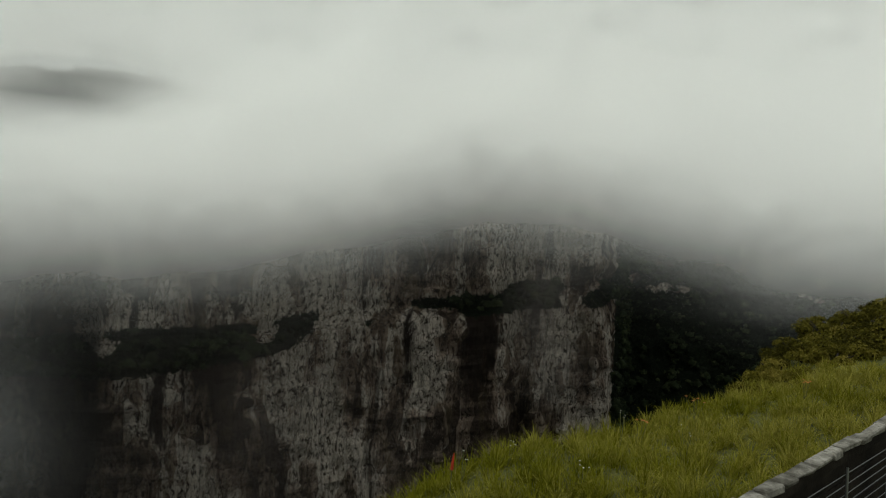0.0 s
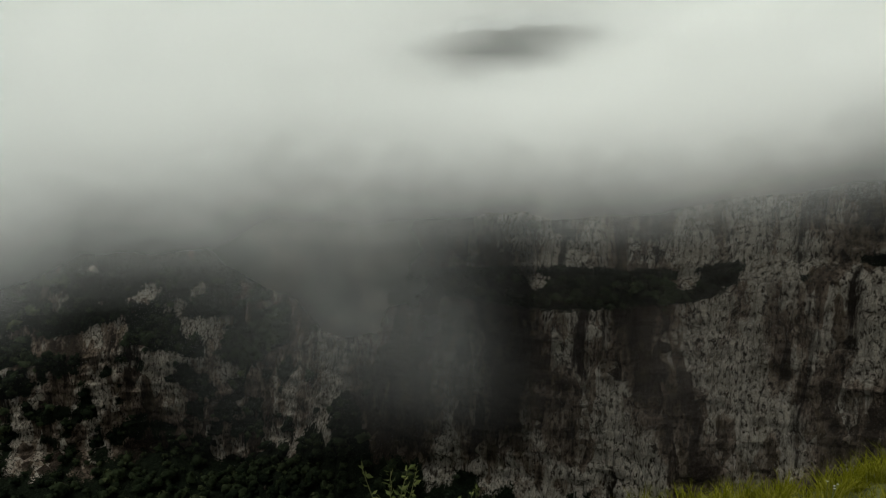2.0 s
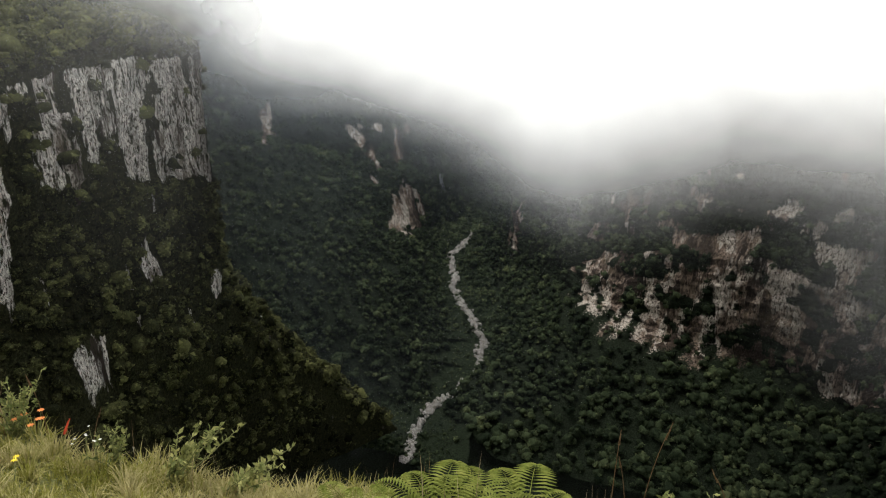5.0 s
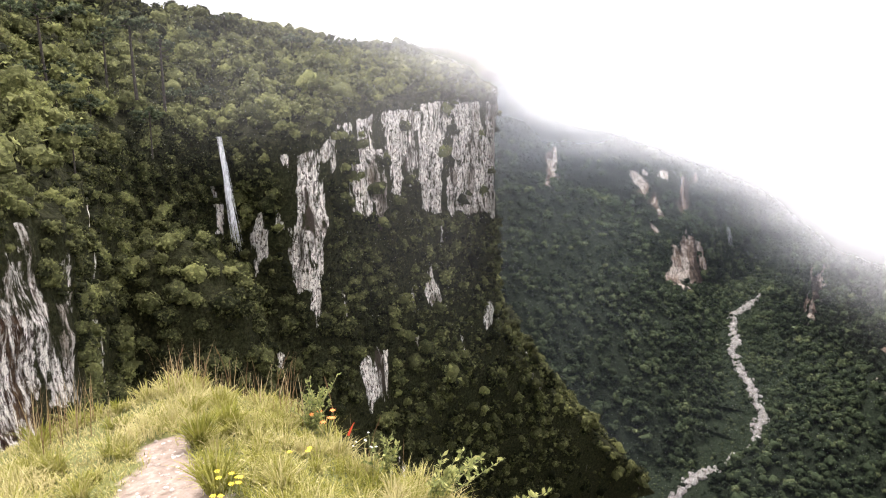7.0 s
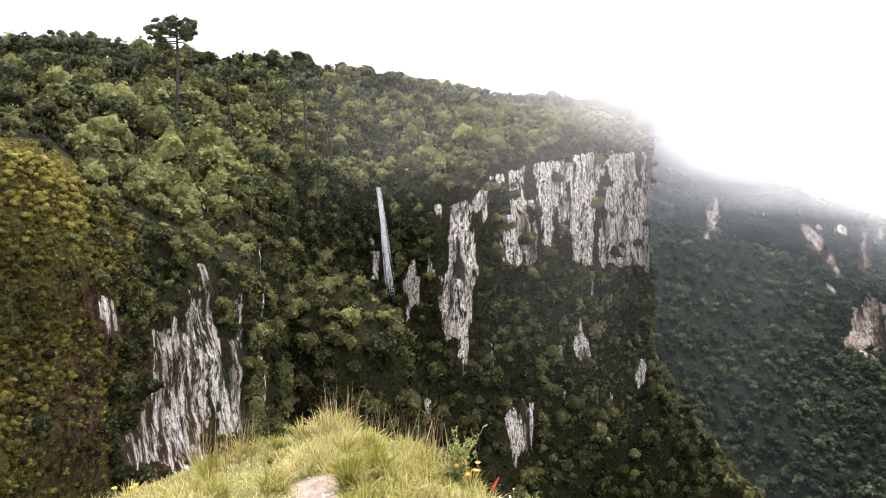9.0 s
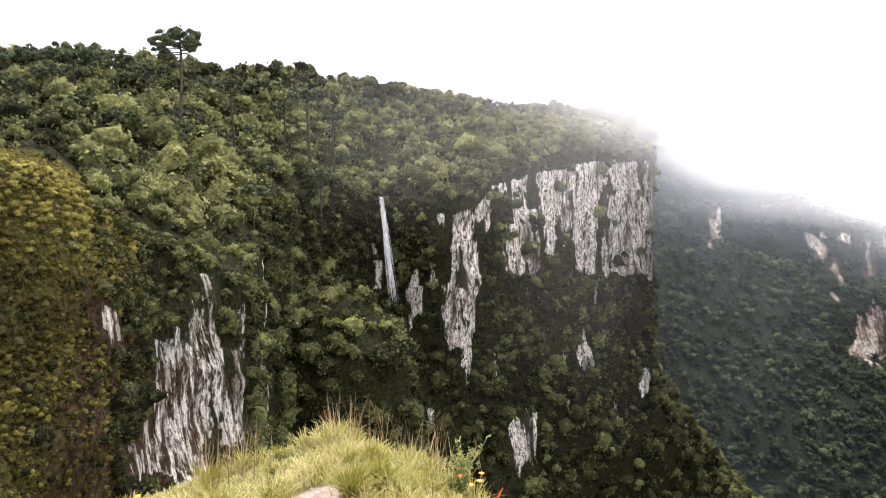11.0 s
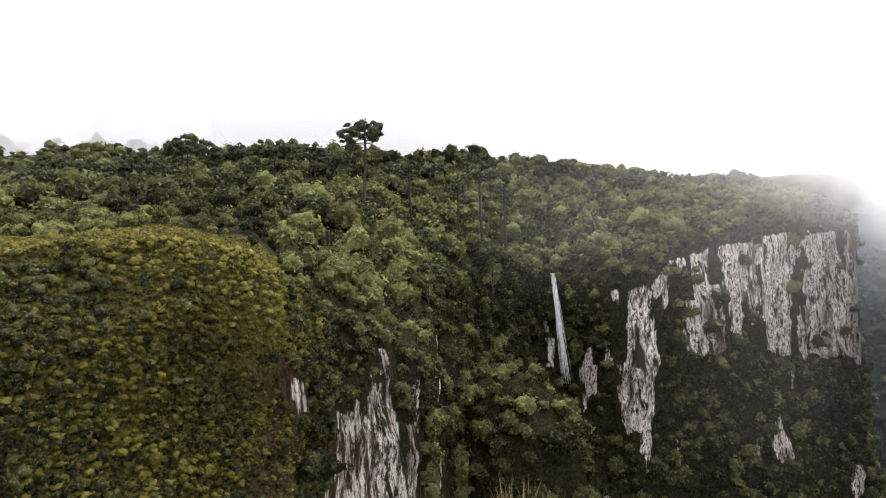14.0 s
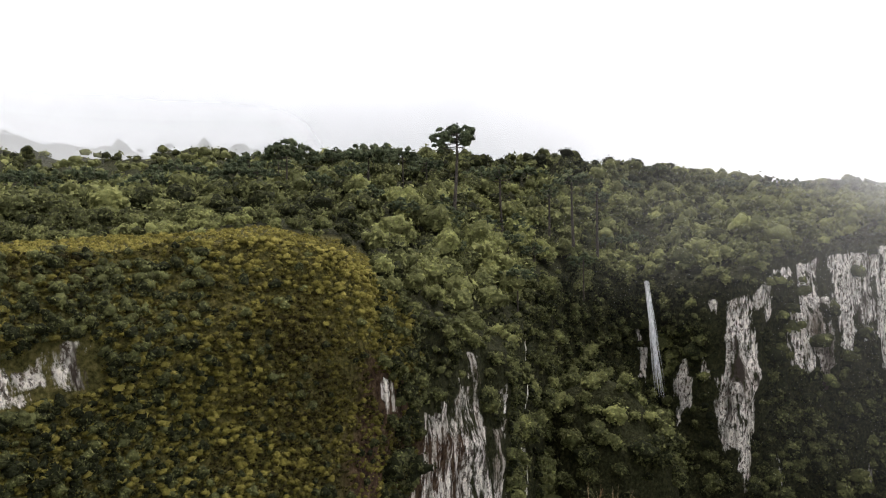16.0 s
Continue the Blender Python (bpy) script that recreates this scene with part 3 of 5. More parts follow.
def wood(name, sheet, weight, count, r0, r1, sprays, leaf, mat, label, seed, lift=0.35, flat=0.75, base=0.42, size=None, near_by=0.0, tone=None, under=0.16, patchy=0.9):
    c, i, j = sheet_points(sheet, weight * np.clip(200 / np.hypot(sheet[..., 0], sheet[..., 1]), 1, 2.5) ** 2, count)
    r = (r0 + (r1 - r0) * rng.random(count) ** 1.7) * (0.8 + 0.5 * fbm(c / 25, 2, seed))
    r = r * np.clip(np.hypot(c[:, 0], c[:, 1]) / 190, 0.45, 1)
    if size is not None:
        r = r * size[j]
    c = c + np.stack((0 * r, 0 * r, r * lift * rng.uniform(0.2, 2.2, count)), 1)
    tint = base + (fbm(c / 22, 3, seed + 1) - 0.5) * patchy + rng.normal(size=count) * 0.13
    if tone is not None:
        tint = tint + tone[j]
    out = normals(sheet)
    out = (out if (out * -sheet).sum(-1).mean() > 0 else -out)[i, j]
    c = c + out * (r * 0.2)[:, None]
    close = np.hypot(c[:, 0], c[:, 1]) < near_by
    if close.any():
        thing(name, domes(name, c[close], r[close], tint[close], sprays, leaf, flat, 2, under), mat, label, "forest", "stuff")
    distant = np.hypot(c[:, 0], c[:, 1]) > 560
    for pick, level in ((~close & ~distant, 0 if r1 < 1.2 else 1), (~close & distant, 0)):
        if pick.any():
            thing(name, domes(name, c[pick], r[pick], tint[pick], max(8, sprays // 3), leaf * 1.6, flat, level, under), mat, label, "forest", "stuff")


w_far = (1 - np.where(bare, 1.0, 0.0)) * np.interp(far_seg, (0, 0.6, 1.0, 1.02, 2, 2.05, 3, 3.02, 4, 4.05, 5), (0, .05, .4, .5, .6, 2, 2, .6, .6, 1, 1))[None]
w_far = w_far * np.where(f_az < -33, 0, 1) * np.where(f_az > 108, 0, 1) * np.where((f_az < 34) & (seg2 > 4), 0.08, 1) * np.where((seg2 < 1.3) & (f_az < 80), 0.15, 1)
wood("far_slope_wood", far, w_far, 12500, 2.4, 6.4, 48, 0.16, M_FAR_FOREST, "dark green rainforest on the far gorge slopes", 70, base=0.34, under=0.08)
seg_n = np.broadcast_to(near_seg, n_az.shape)
veg_n = np.where(blurred(blurred(blurred(blurred(n_bare)))) > 0.22, 0.0, 1.0)
w_near = veg_n * np.interp(near_seg, (0, .6, .8, 1, 1.4, 2, 3, 4, 4.5, 5), (0, .05, .35, .8, 1, 1, 1.2, 1.0, .8, .4))[None] * np.where(n_az > 146, 0.0, 1.0)
w_near = w_near * np.where((seg_n > 4) & (n_az > 113), 0.15, 1)
cliff_size = np.interp(near_seg, (0, 1.9, 2.0, 3.0, 3.3, 5), (1, 1, 0.62, 0.62, 0.9, 1))
low_el = np.interp(n_az, (98, 106, 112, 118, 150, 185), (-38, -34, -29, -26.5, -27, -27))
w_near = w_near * np.where(n_el < low_el, 0.12, 1.0)
w_near = w_near * np.interp(near_seg, (1.95, 2.05, 3.0, 3.4), (1, 1.9, 1.9, 1))[None]
w_near = w_near * np.where((n_az < 120) & (n_el > wall_foot) & (seg_n > 2.06), 0.1, 1.0)
# Tone puts light into the rim crowns, shade into the cliff's; back wood darker.
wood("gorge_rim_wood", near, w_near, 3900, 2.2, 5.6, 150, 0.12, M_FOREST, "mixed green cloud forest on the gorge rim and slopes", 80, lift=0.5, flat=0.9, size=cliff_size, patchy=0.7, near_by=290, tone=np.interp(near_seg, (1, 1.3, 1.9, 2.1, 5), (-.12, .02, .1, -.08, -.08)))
wood("slope_undergrowth", near, veg_n * np.where((n_az < 146) & (n_el > low_el) & (seg_n > 0.9), 1.0, 0.0) * np.interp(near_seg, (0.9, 1.9, 2, 5), (.4, .6, 2, 1))[None], 5000, 0.8, 2.4, 24, 0.13, M_FOREST, "low green undergrowth between the trees", 83, lift=0.1, base=0.3)
kt, ke = np.meshgrid(np.linspace(0, 2 * np.pi, 49), np.linspace(0, 1, 17), indexing="ij")
kx, ky = np.array(at(128.0, 226, 0)[:2]) / 226, np.array((math.cos(radians(128.0)), math.sin(radians(128.0))))
k_out, k_side, k_up = -np.cos(kt) * np.sin(ke * 1.5) * 22, np.sin(kt) * np.sin(ke * 1.5) * 27, -48 - 62 * (1 - np.cos(ke * 1.5))
knoll_p = np.stack([np.array(at(128.0, 226, 0))[c] + kx[c] * k_out + ky[c] * k_side if c < 2 else k_up for c in range(3)], -1)
knoll_p = knoll_p + (fbm(knoll_p / 14, 3, 87)[..., None] - 0.5) * 8
thing("wooded_knoll", mesh_np("wooded_knoll", knoll_p, grid_faces(*knoll_p.shape[:2]), attrs={"soil": np.ones(knoll_p.shape[:2])}, smooth_faces=True), M_ROCK, "steep knoll under trees before the waterfall", "hill", "structure")
wood("knoll_wood", knoll_p, np.ones(knoll_p.shape[:2]), 330, 2.0, 4.8, 150, 0.12, M_FOREST, "dark green rounded trees on the steep knoll", 88, lift=0.3, flat=0.85, base=0.32, near_by=400)
w_mist = np.interp(near_seg, (0, .1, .3, 1.4, 2), (0, .1, .7, 1, .3))[None] * np.where((n_az < 128) | ((n_az > 146) & (seg_n < 0.6)), 1.0, 0.0)
wood("misty_wood", near, w_mist, 1700, 3.0, 6.5, 30, 0.13, M_FOREST, "dark green wood fading into mist on the plateau", 86)
w_back = np.interp(near_seg, (0, .5, .9, 1, 1.7, 1.89, 1.93, 5), (0, .02, .3, .6, 1, 1.5, 0, 0))[None] * np.where(n_az > 146, 1.0, 0.0)
wood("plateau_wood", near, w_back, 1200, 2.2, 5.4, 150, 0.12, M_FOREST, "dense dark green wood behind the spur", 90, lift=0.4, flat=0.9, size=np.interp(near_seg, (0, 1.6, 1.92, 5), (1, 1, 0.42, 0.42)), near_by=190)
w_spur = veg_n * (1 - 0.55 * n_earth) * np.where((n_az > 142.5) & (n_az < 184) & (seg_n > 1.985) & (seg_n < 4.6), 1.0, 0.0)
wood("spur_scrub", near, w_spur * np.where(n_el < low_el, 0.08, 1.0) * smooth(fbm(near / 9, 3, 104), 0.3, 0.62), 6000, 0.4, 1.8, 110, 0.085, M_SCRUB, "olive and yellow-green scrub on the steep spur", 100, lift=0.1, flat=0.7, base=0.32, under=0.04, patchy=1.5)
wood("spur_bushes", near, w_spur * np.where(n_el < low_el, 0.08, 1.0) * np.interp(n_az, (148, 157, 164), (0.06, 0.2, 1)) * np.interp(n_el, (-14, -5, -1), (1, 0.8, 0.35)), 2400, 0.8, 2.6, 150, 0.085, M_FOREST, "leafy dark green bushes on the steep spur", 102, lift=0.2, flat=0.85, base=0.2, patchy=1.1, near_by=70)
wood("spur_herbs", near, w_spur * np.where(n_el < low_el, 0.08, 1.0), 10000, 0.25, 1.05, 42, 0.2, M_SCRUB, "low olive herbs and grass on the steep spur", 103, lift=0.05, flat=0.7, base=0.32, under=0.02, patchy=1.6)


w_top = np.interp(near_seg, (1.90, 1.93, 2.0, 2.06), (0, 1, 1, 0))[None] * np.where((n_az > 146) & (n_az < 182), 1.0, 0.0)
wood("spur_top_grass", near, w_top, 1900, 0.35, 0.8, 60, 0.18, M_SCRUB, "yellow grassy tufts on the flat top of the spur", 110, lift=0.1, base=0.6)


# ---------------------------------------------------------------- mist
def mist(name, d, az0, az1, z0, z1, density, mat, label, lean=0.0):
    """A sheet of cloud; with lean it lies back over the rim like a blanket."""
    az = np.linspace(az0, az1, int(abs(az1 - az0)))
    z = np.linspace(z0, z1, 44)
    a, zz = np.meshgrid(az, z, indexing="ij")
    dd = (d + lean * (zz + 60)) * (1 + 0.03 * np.sin(np.radians(a * 7)))
    p = np.stack((-np.sin(np.radians(a)) * dd, np.cos(np.radians(a)) * dd, zz), -1)
    el = np.degrees(np.arctan2(zz - EYE, dd))
    return thing(name, mesh_np(name, p, grid_faces(*p.shape[:2]), attrs={"veil": np.clip(density(a, el), 0, 1)}, smooth_faces=True), mat, label, "cloud", "stuff")


BASE_AZ = (-45, -25, -13, -3, 4, 14, 25, 34, 43, 52, 61, 68, 73, 77, 84, 92, 100, 106, 112)
BASE_EL = (-3, -2, 1.2, 2.0, 0.2, -2.0, -2.9, -2.9, -2.6, -3.8, -4.4, -6.6, -9.2, -8.8, -5.5, -3.0, -2.0, -0.5, 2.5)


def deck(strength, drop, soft):
    def f(a, el):
        k = np.interp(a, (30, 42, 70, 76, 88), (1, 1.35, 1.3, 1, 0.6))
        b = np.interp(a, BASE_AZ, BASE_EL) - drop * k
        hole = np.exp(-(((a - 27.5 - 1.2 * (8.5 - el)) / 6.5) ** 2 + ((el - 7.8) / 2.0) ** 2) ** 1.3)
        thin = 1 - 0.25 * smooth(el, 8, 17)
        ramp = smooth(el, b - soft * 0.45 * k, b + soft * 0.55 * k) ** np.interp(a, (66, 80), (1, 1.6))
        return strength * ramp * (1 - 0.75 * hole) * thin * smooth(a, 103, 96)
    return f


M_MIST = [mist_material("cloud_%s" % s, (0.95, 0.96, 0.95), sc, 1.2, k) for k, (s, sc) in enumerate((("a", 0.012), ("b", 0.018), ("c", 0.009)))]
M_MIST.append(mist_material("cloud_low", (0.80, 0.82, 0.81), 0.02, 1.5, 6))
mist("cloud_bank", 270, -60, 103, -110, 330, deck(0.105, 3.4, 14), M_MIST[3], "soft grey cloud bank hanging in the gorge", 0.7)
mist("cloud_bank", 292, -60, 103, -120, 360, deck(0.74, 1.0, 12), M_MIST[1], "soft grey cloud bank hanging in the gorge", 0.7)
mist("cloud_bank", 314, -60, 103, -130, 390, deck(0.94, 0.2, 10), M_MIST[2], "pale cloud bank over the far rim", 0.7)


M_BROWN_MIST = mist_material("shaded_mist", (0.72, 0.66, 0.62), 0.025, 1.8, 4)


def plume(strength, shift, width):
    """Mist that sinks down the far cliff."""
    def f(a, el):
        body = np.exp(-((a - shift - 0.7 * (el + 10)) / width) ** 2) * smooth(el, -24, -7)
        return strength * (body + 0.3 * np.exp(-((a - 36) / 3.0) ** 2) * smooth(el, -15, -6) + 0.25 * smooth(a, 26, 33) * smooth(a, 60, 48) * smooth(el, -26, -14))
    return f


mist("mist_plume", 338, 26, 62, -140, 30, plume(0.2, 44.5, 8.0), M_MIST[1], "pale plume of mist sinking down the far cliff", 0.45)
mist("mist_plume", 352, 26, 62, -140, 30, plume(0.2, 42.0, 7.0), M_MIST[0], "pale plume of mist sinking down the far cliff", 0.45)
mist("mist_plume", 372, -16, 46, -190, 20, lambda a, el: 0.16 * np.exp(-((a + 9) / 2.5) ** 2) * smooth(el, -17, -9) + 0.085 * smooth(a, 46, 36) * smooth(a, -6, 18) * smooth(el, -27, -18), M_BROWN_MIST, "faint mist against the far cliff", 0.15)
M_BLUE_HAZE = mist_material("blue_haze", (0.74, 0.84, 0.95), 0.012, 1.2, 9)
mist("haze_veil", 500, 62, 103, -330, 300, lambda a, el: (0.006 + 0.006 * smooth(a, 84, 96) + 0.05 * smooth(el, -17, -4) + 0.12 * smooth(el - np.interp(a, BASE_AZ, BASE_EL), -7, 0.5)) * smooth(a, 64, 82), M_BLUE_HAZE, "thin haze over the gorge head")
mist("haze_veil", 236, 98, 150, -120, 60, lambda a, el: (0.014 * smooth(el, -26, -8) + 0.022 * smooth(el, -12, 0)) * smooth(a, 121, 107) * smooth(a, 98, 106) + 0.042 * smooth(a, 134, 118) * smooth(el, -9, 3), M_MIST[1], "faint haze before the wooded cliff")


def rim_cloud(strength, rise, soft):
    """Cloud that curls over the promontory's rim, lower towards its end."""
    def f(a, el):
        b = np.interp(a, (96, 102, 104, 106, 110, 114, 120, 128), (-4.0, -2.2, -1.2, -0.2, 1.3, 2.8, 4.8, 8)) + rise
        return strength * smooth(el, b - soft, b + soft) ** 2 * smooth(a, 95, 101) * smooth(a, 126, 117)
    return f


M_WISP = mist_material("cloud_wisps", (0.93, 0.94, 0.94), 0.03, 1.8, 5)
M_GREY_MIST = mist_material("grey_mist", (0.46, 0.48, 0.49), 0.008, 0.6, 8)
mist("rim_mist", 290, 95, 126, -60, 110, rim_cloud(0.26, 0.8, 4.6), M_WISP, "white mist curling over the cliff top", 0.5)
mist("rim_mist", 318, 95, 126, -60, 120, rim_cloud(0.55, 1.5, 4.0), M_WISP, "white mist curling over the cliff top", 0.5)
mist("plateau_mist", 420, 103, 190, -60, 200, lambda a, el: 0.02 * smooth(el, -1, 4) + 0.06 * smooth(a, 122, 104) * smooth(el, -2, 4), M_MIST[2], "thin mist drifting over the wooded plateau", 1.5)
mist("plateau_mist", 560, 112, 190, -60, 300, lambda a, el: (0.16 * smooth(el, 1, 4) + 0.5 * smooth(a, 147, 156) * smooth(el, 2, 5)) * smooth(a, 112, 138) * smooth(el, 14, 4), M_GREY_MIST, "grey mist behind the wooded plateau", 0.6)
mist("plateau_mist", 1000, 104, 190, -60, 600, lambda a, el: 0.9 * smooth(a, 104, 140) * smooth(el, 1, 4) * smooth(el, 22, 3), M_GREY_MIST, "grey mist low over the plateau's horizon", 0.2)

# ---------------------------------------------------------------- lookout ground
G_AZ = (-140, -100, -60, -40, -33, -25, -22, -14.6, -8, 0, 4, 15, 45, 80, 100, 115, 120, 128, 143, 150, 185, 205, 220)
CREST = (60, 50, 30, 22, 16, 10, 8, 6.4, 5.8, 5.2, 4.8, 4.2, 3.3, 3.2, 3.3, 3.6, 4.2, 4.7, 4.4, 4.3, 6, 30, 60)
CREST_Z = (0.5, 0.8, 1.4, 0.5, -0.2, -0.5, -0.45, -0.4, -0.38, -0.5, -0.6, -0.65, -0.85, -0.85, -0.75, -0.5, -0.43, -0.45, -0.52, -0.64, -1.0, 0.2, 0.5)


def ground_z(x, y):
    """Height of the grassy lookout."""
    a, r = np.degrees(np.arctan2(-x, y)), np.hypot(x, y)
    a = np.where(a < -140, a + 360, a)
    c, cz = np.interp(a, G_AZ, CREST), np.interp(a, G_AZ, CREST_Z)
    f = r / c
    inner = cz * np.clip(f, 0, 1) ** 1.6
    over = np.clip(r - c, 0, None)
    drop = np.interp(a, (-140, -95, -70, 185, 208, 220), (0.0, 0.0, 1, 1, 0.0, 0.0))
    z = inner - np.minimum(over * over * 0.9 / (0.6 + over) * 2.0, 260) * drop
    p = np.stack((x, y, 0 * x), -1)
    return z + (fbm(p / 0.9, 3, 130) - 0.5) * 0.10 * np.clip(r, 0, 2) / 2


az = np.radians(np.linspace(-180, 180, 241))
rr = np.concatenate(([0.02], np.linspace(0.25, 9, 72), np.geomspace(9.4, 150, 26)))
A, Rr = np.meshgrid(az, rr, indexing="ij")
gx, gy = -np.sin(A) * Rr, np.cos(A) * Rr
ground_p = np.stack((gx, gy, ground_z(gx, gy)), -1)


def soil_material():
    n = Nodes("soil")
    big, small = n.noise(n.pos, 1.6, 4), n.noise(n.pos, 18, 6, .7)
    col = n.ramp(small, (0.3, (0.05, 0.055, 0.018)), (0.55, (0.12, 0.125, 0.04)), (0.75, (0.20, 0.19, 0.07)))
    dirt = n.ramp(small, (0.3, (0.115, 0.086, 0.064)), (0.55, (0.22, 0.175, 0.14)), (0.8, (0.33, 0.28, 0.235)))
    fac = n.ramp(n.math("ADD", n.attr("path"), n.math("MULTIPLY", n.math("SUBTRACT", n.noise(n.pos, 7, 5, .7), .5), .9)), (0.4, (0, 0, 0)), (0.6, (1, 1, 1)))
    n.principled(n.mix(fac, col, dirt), 0.95, n.bump(small, 0.6, 0.02), 0.15)
    return n.done()


M_SOIL = soil_material()


def path_mask(x, y):
    """The trodden strip that runs out to the end of the knoll."""
    a, r = np.degrees(np.arctan2(-x, y)), np.hypot(x, y)
    mid = np.interp(r, (0, 2.0, 2.8, 3.6), (142, 133.4, 131.2, 130.3))
    half = np.interp(r, (0, 2.0, 2.8, 3.2, 3.7), (15, 9.0, 6.6, 5.0, 1.8))
    return np.clip(1.0 - np.abs(a - mid) / (half + 0.05) * 0.5, 0, 1) * (r < 4.0)


ground = thing("ground", mesh_np("ground", ground_p, grid_faces(*ground_p.shape[:2]), attrs={"path": path_mask(gx, gy)}, smooth_faces=True), M_SOIL,
               "grassy lookout ground with a bare trodden path", "ground", "structure")


# ---------------------------------------------------------------- gorge floor, stream and boulders
FLOOR = [(a, d) for a in np.linspace(-180, 180, 73) for d in (5, 700, 1400, 2600)]
floor_p = np.array([(-math.sin(radians(a)) * d, math.cos(radians(a)) * d, -312 if d < 2000 else -260) for a, d in FLOOR]).reshape(73, 4, 3)
thing("gorge_floor", mesh_np("gorge_floor", floor_p, grid_faces(73, 4), attrs={"soil": np.ones((73, 4))}), M_FAR_ROCK, "dark gorge floor under the woods", "ground", "structure")
STREAM = [(86.6, 452, -33.4), (86.3, 474, -32.2), (85.4, 505, -30.3), (82.5, 540, -28.3), (80.0, 585, -26.0), (79.5, 628, -23.8),
          (81.2, 672, -21.8), (82.2, 718, -20.1), (82.9, 805, -17.4), (81.7, 880, -15.7), (80.0, 940, -14.6)]
st = np.array([at(*p) for p in STREAM])
run = np.concatenate(([0], np.cumsum(np.linalg.norm(np.diff(st, axis=0), axis=1))))
su = np.linspace(0, run[-1], 160)
mid = np.stack([np.interp(su, run, st[:, c]) for c in range(3)], 1)
k = np.hanning(13)[1:-1] / np.hanning(13).sum()
mid = np.stack([np.convolve(np.pad(mid[:, c], 5, mode="edge"), k, "valid") for c in range(3)], 1)
mid[:, :2] += (3.0 * np.sin(su / 17) + 2.0 * np.sin(su / 7.3))[:, None] * 0.6
tang = np.gradient(mid, axis=0)
side = np.stack((tang[:, 1], -tang[:, 0], 0 * su), 1)
side /= np.linalg.norm(side, axis=1, keepdims=True)
across = np.linspace(-45, 45, 31)
bed = mid[:, None] + side[:, None] * across[None, :, None]
bed[..., 2] += 0.0018 * across[None] ** 2 - 1.5 + (fbm(bed / 7, 3, 200) - 0.5) * 3
half_bed = 1.0 + 2.8 * fbm(np.stack((su / 20, 0 * su, 0 * su), 1), 3, 201)
bed_soil = smooth(np.abs(across)[None] - half_bed[:, None], -1.5, 2.5)
M_BED = rock_material("stream_stones", (0.30, 0.26, 0.235), (0.14, 0.115, 0.10), (0.05, 0.048, 0.045), (0.014, 0.02, 0.011), 1.6, -0.02)
M_BOULDER = rock_material("pale_boulders", (0.80, 0.77, 0.73), (0.6, 0.57, 0.54), (0.2, 0.19, 0.18), (0.014, 0.02, 0.011), 3.0, 0.15)
stream_bed = thing("stream_bed", mesh_np("stream_bed", bed, grid_faces(*bed.shape[:2]), attrs={"soil": bed_soil}), M_BED, "stony stream bed winding along the gorge", "stream", "structure")


def boulders(count):
    i = rng.integers(0, len(su), count)
    off = rng.normal(size=count) * half_bed[i] * 0.6
    c = mid[i] + side[i] * off[:, None] + rng.normal(size=(count, 3)) * (1.5, 1.5, 0)
    c[:, 2] += 0.0018 * off ** 2 - 1.2
    r = rng.uniform(0.6, 1.0, count) * (0.7 + 2.2 * rng.random(count) ** 3)
    v = ICO[None] * rng.uniform(0.7, 1.3, (count, 12, 1)) * (r[:, None, None] * rng.uniform(0.7, 1.3, (count, 1, 3)))
    return mesh_np("boulders", (c[:, None] + v).reshape(-1, 3), None, (np.arange(count)[:, None, None] * 12 + ICO_F[None]).reshape(-1, 3), {"soil": np.zeros(count * 12)})


thing("boulders", boulders(2600), M_BOULDER, "pale grey boulders strewn along the stream", "boulders", "stuff")
b_az, _ = bearing(bed)
w_bed = np.where((b_az > 78) & (b_az < 84.5) & (su < 190)[:, None], 0.12, 1.0) * np.where(bed_soil > 0.6, 1.0, 0.0) * (np.abs(across) < 40)[None]
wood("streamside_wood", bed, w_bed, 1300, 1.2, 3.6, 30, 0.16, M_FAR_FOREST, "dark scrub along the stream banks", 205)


# ---------------------------------------------------------------- waterfall
def water_material():
    n = Nodes("falling_water")
    v = n.noise(n.stretched(1, 1, 0.05), 1.6, 6, 0.7)
    n.principled(n.ramp(v, (0.35, (0.30, 0.31, 0.32)), (0.62, (0.70, 0.71, 0.72))), 0.35, n.bump(v, 0.6, 0.3), 0.15)
    return n.done()


M_WATER = water_material()


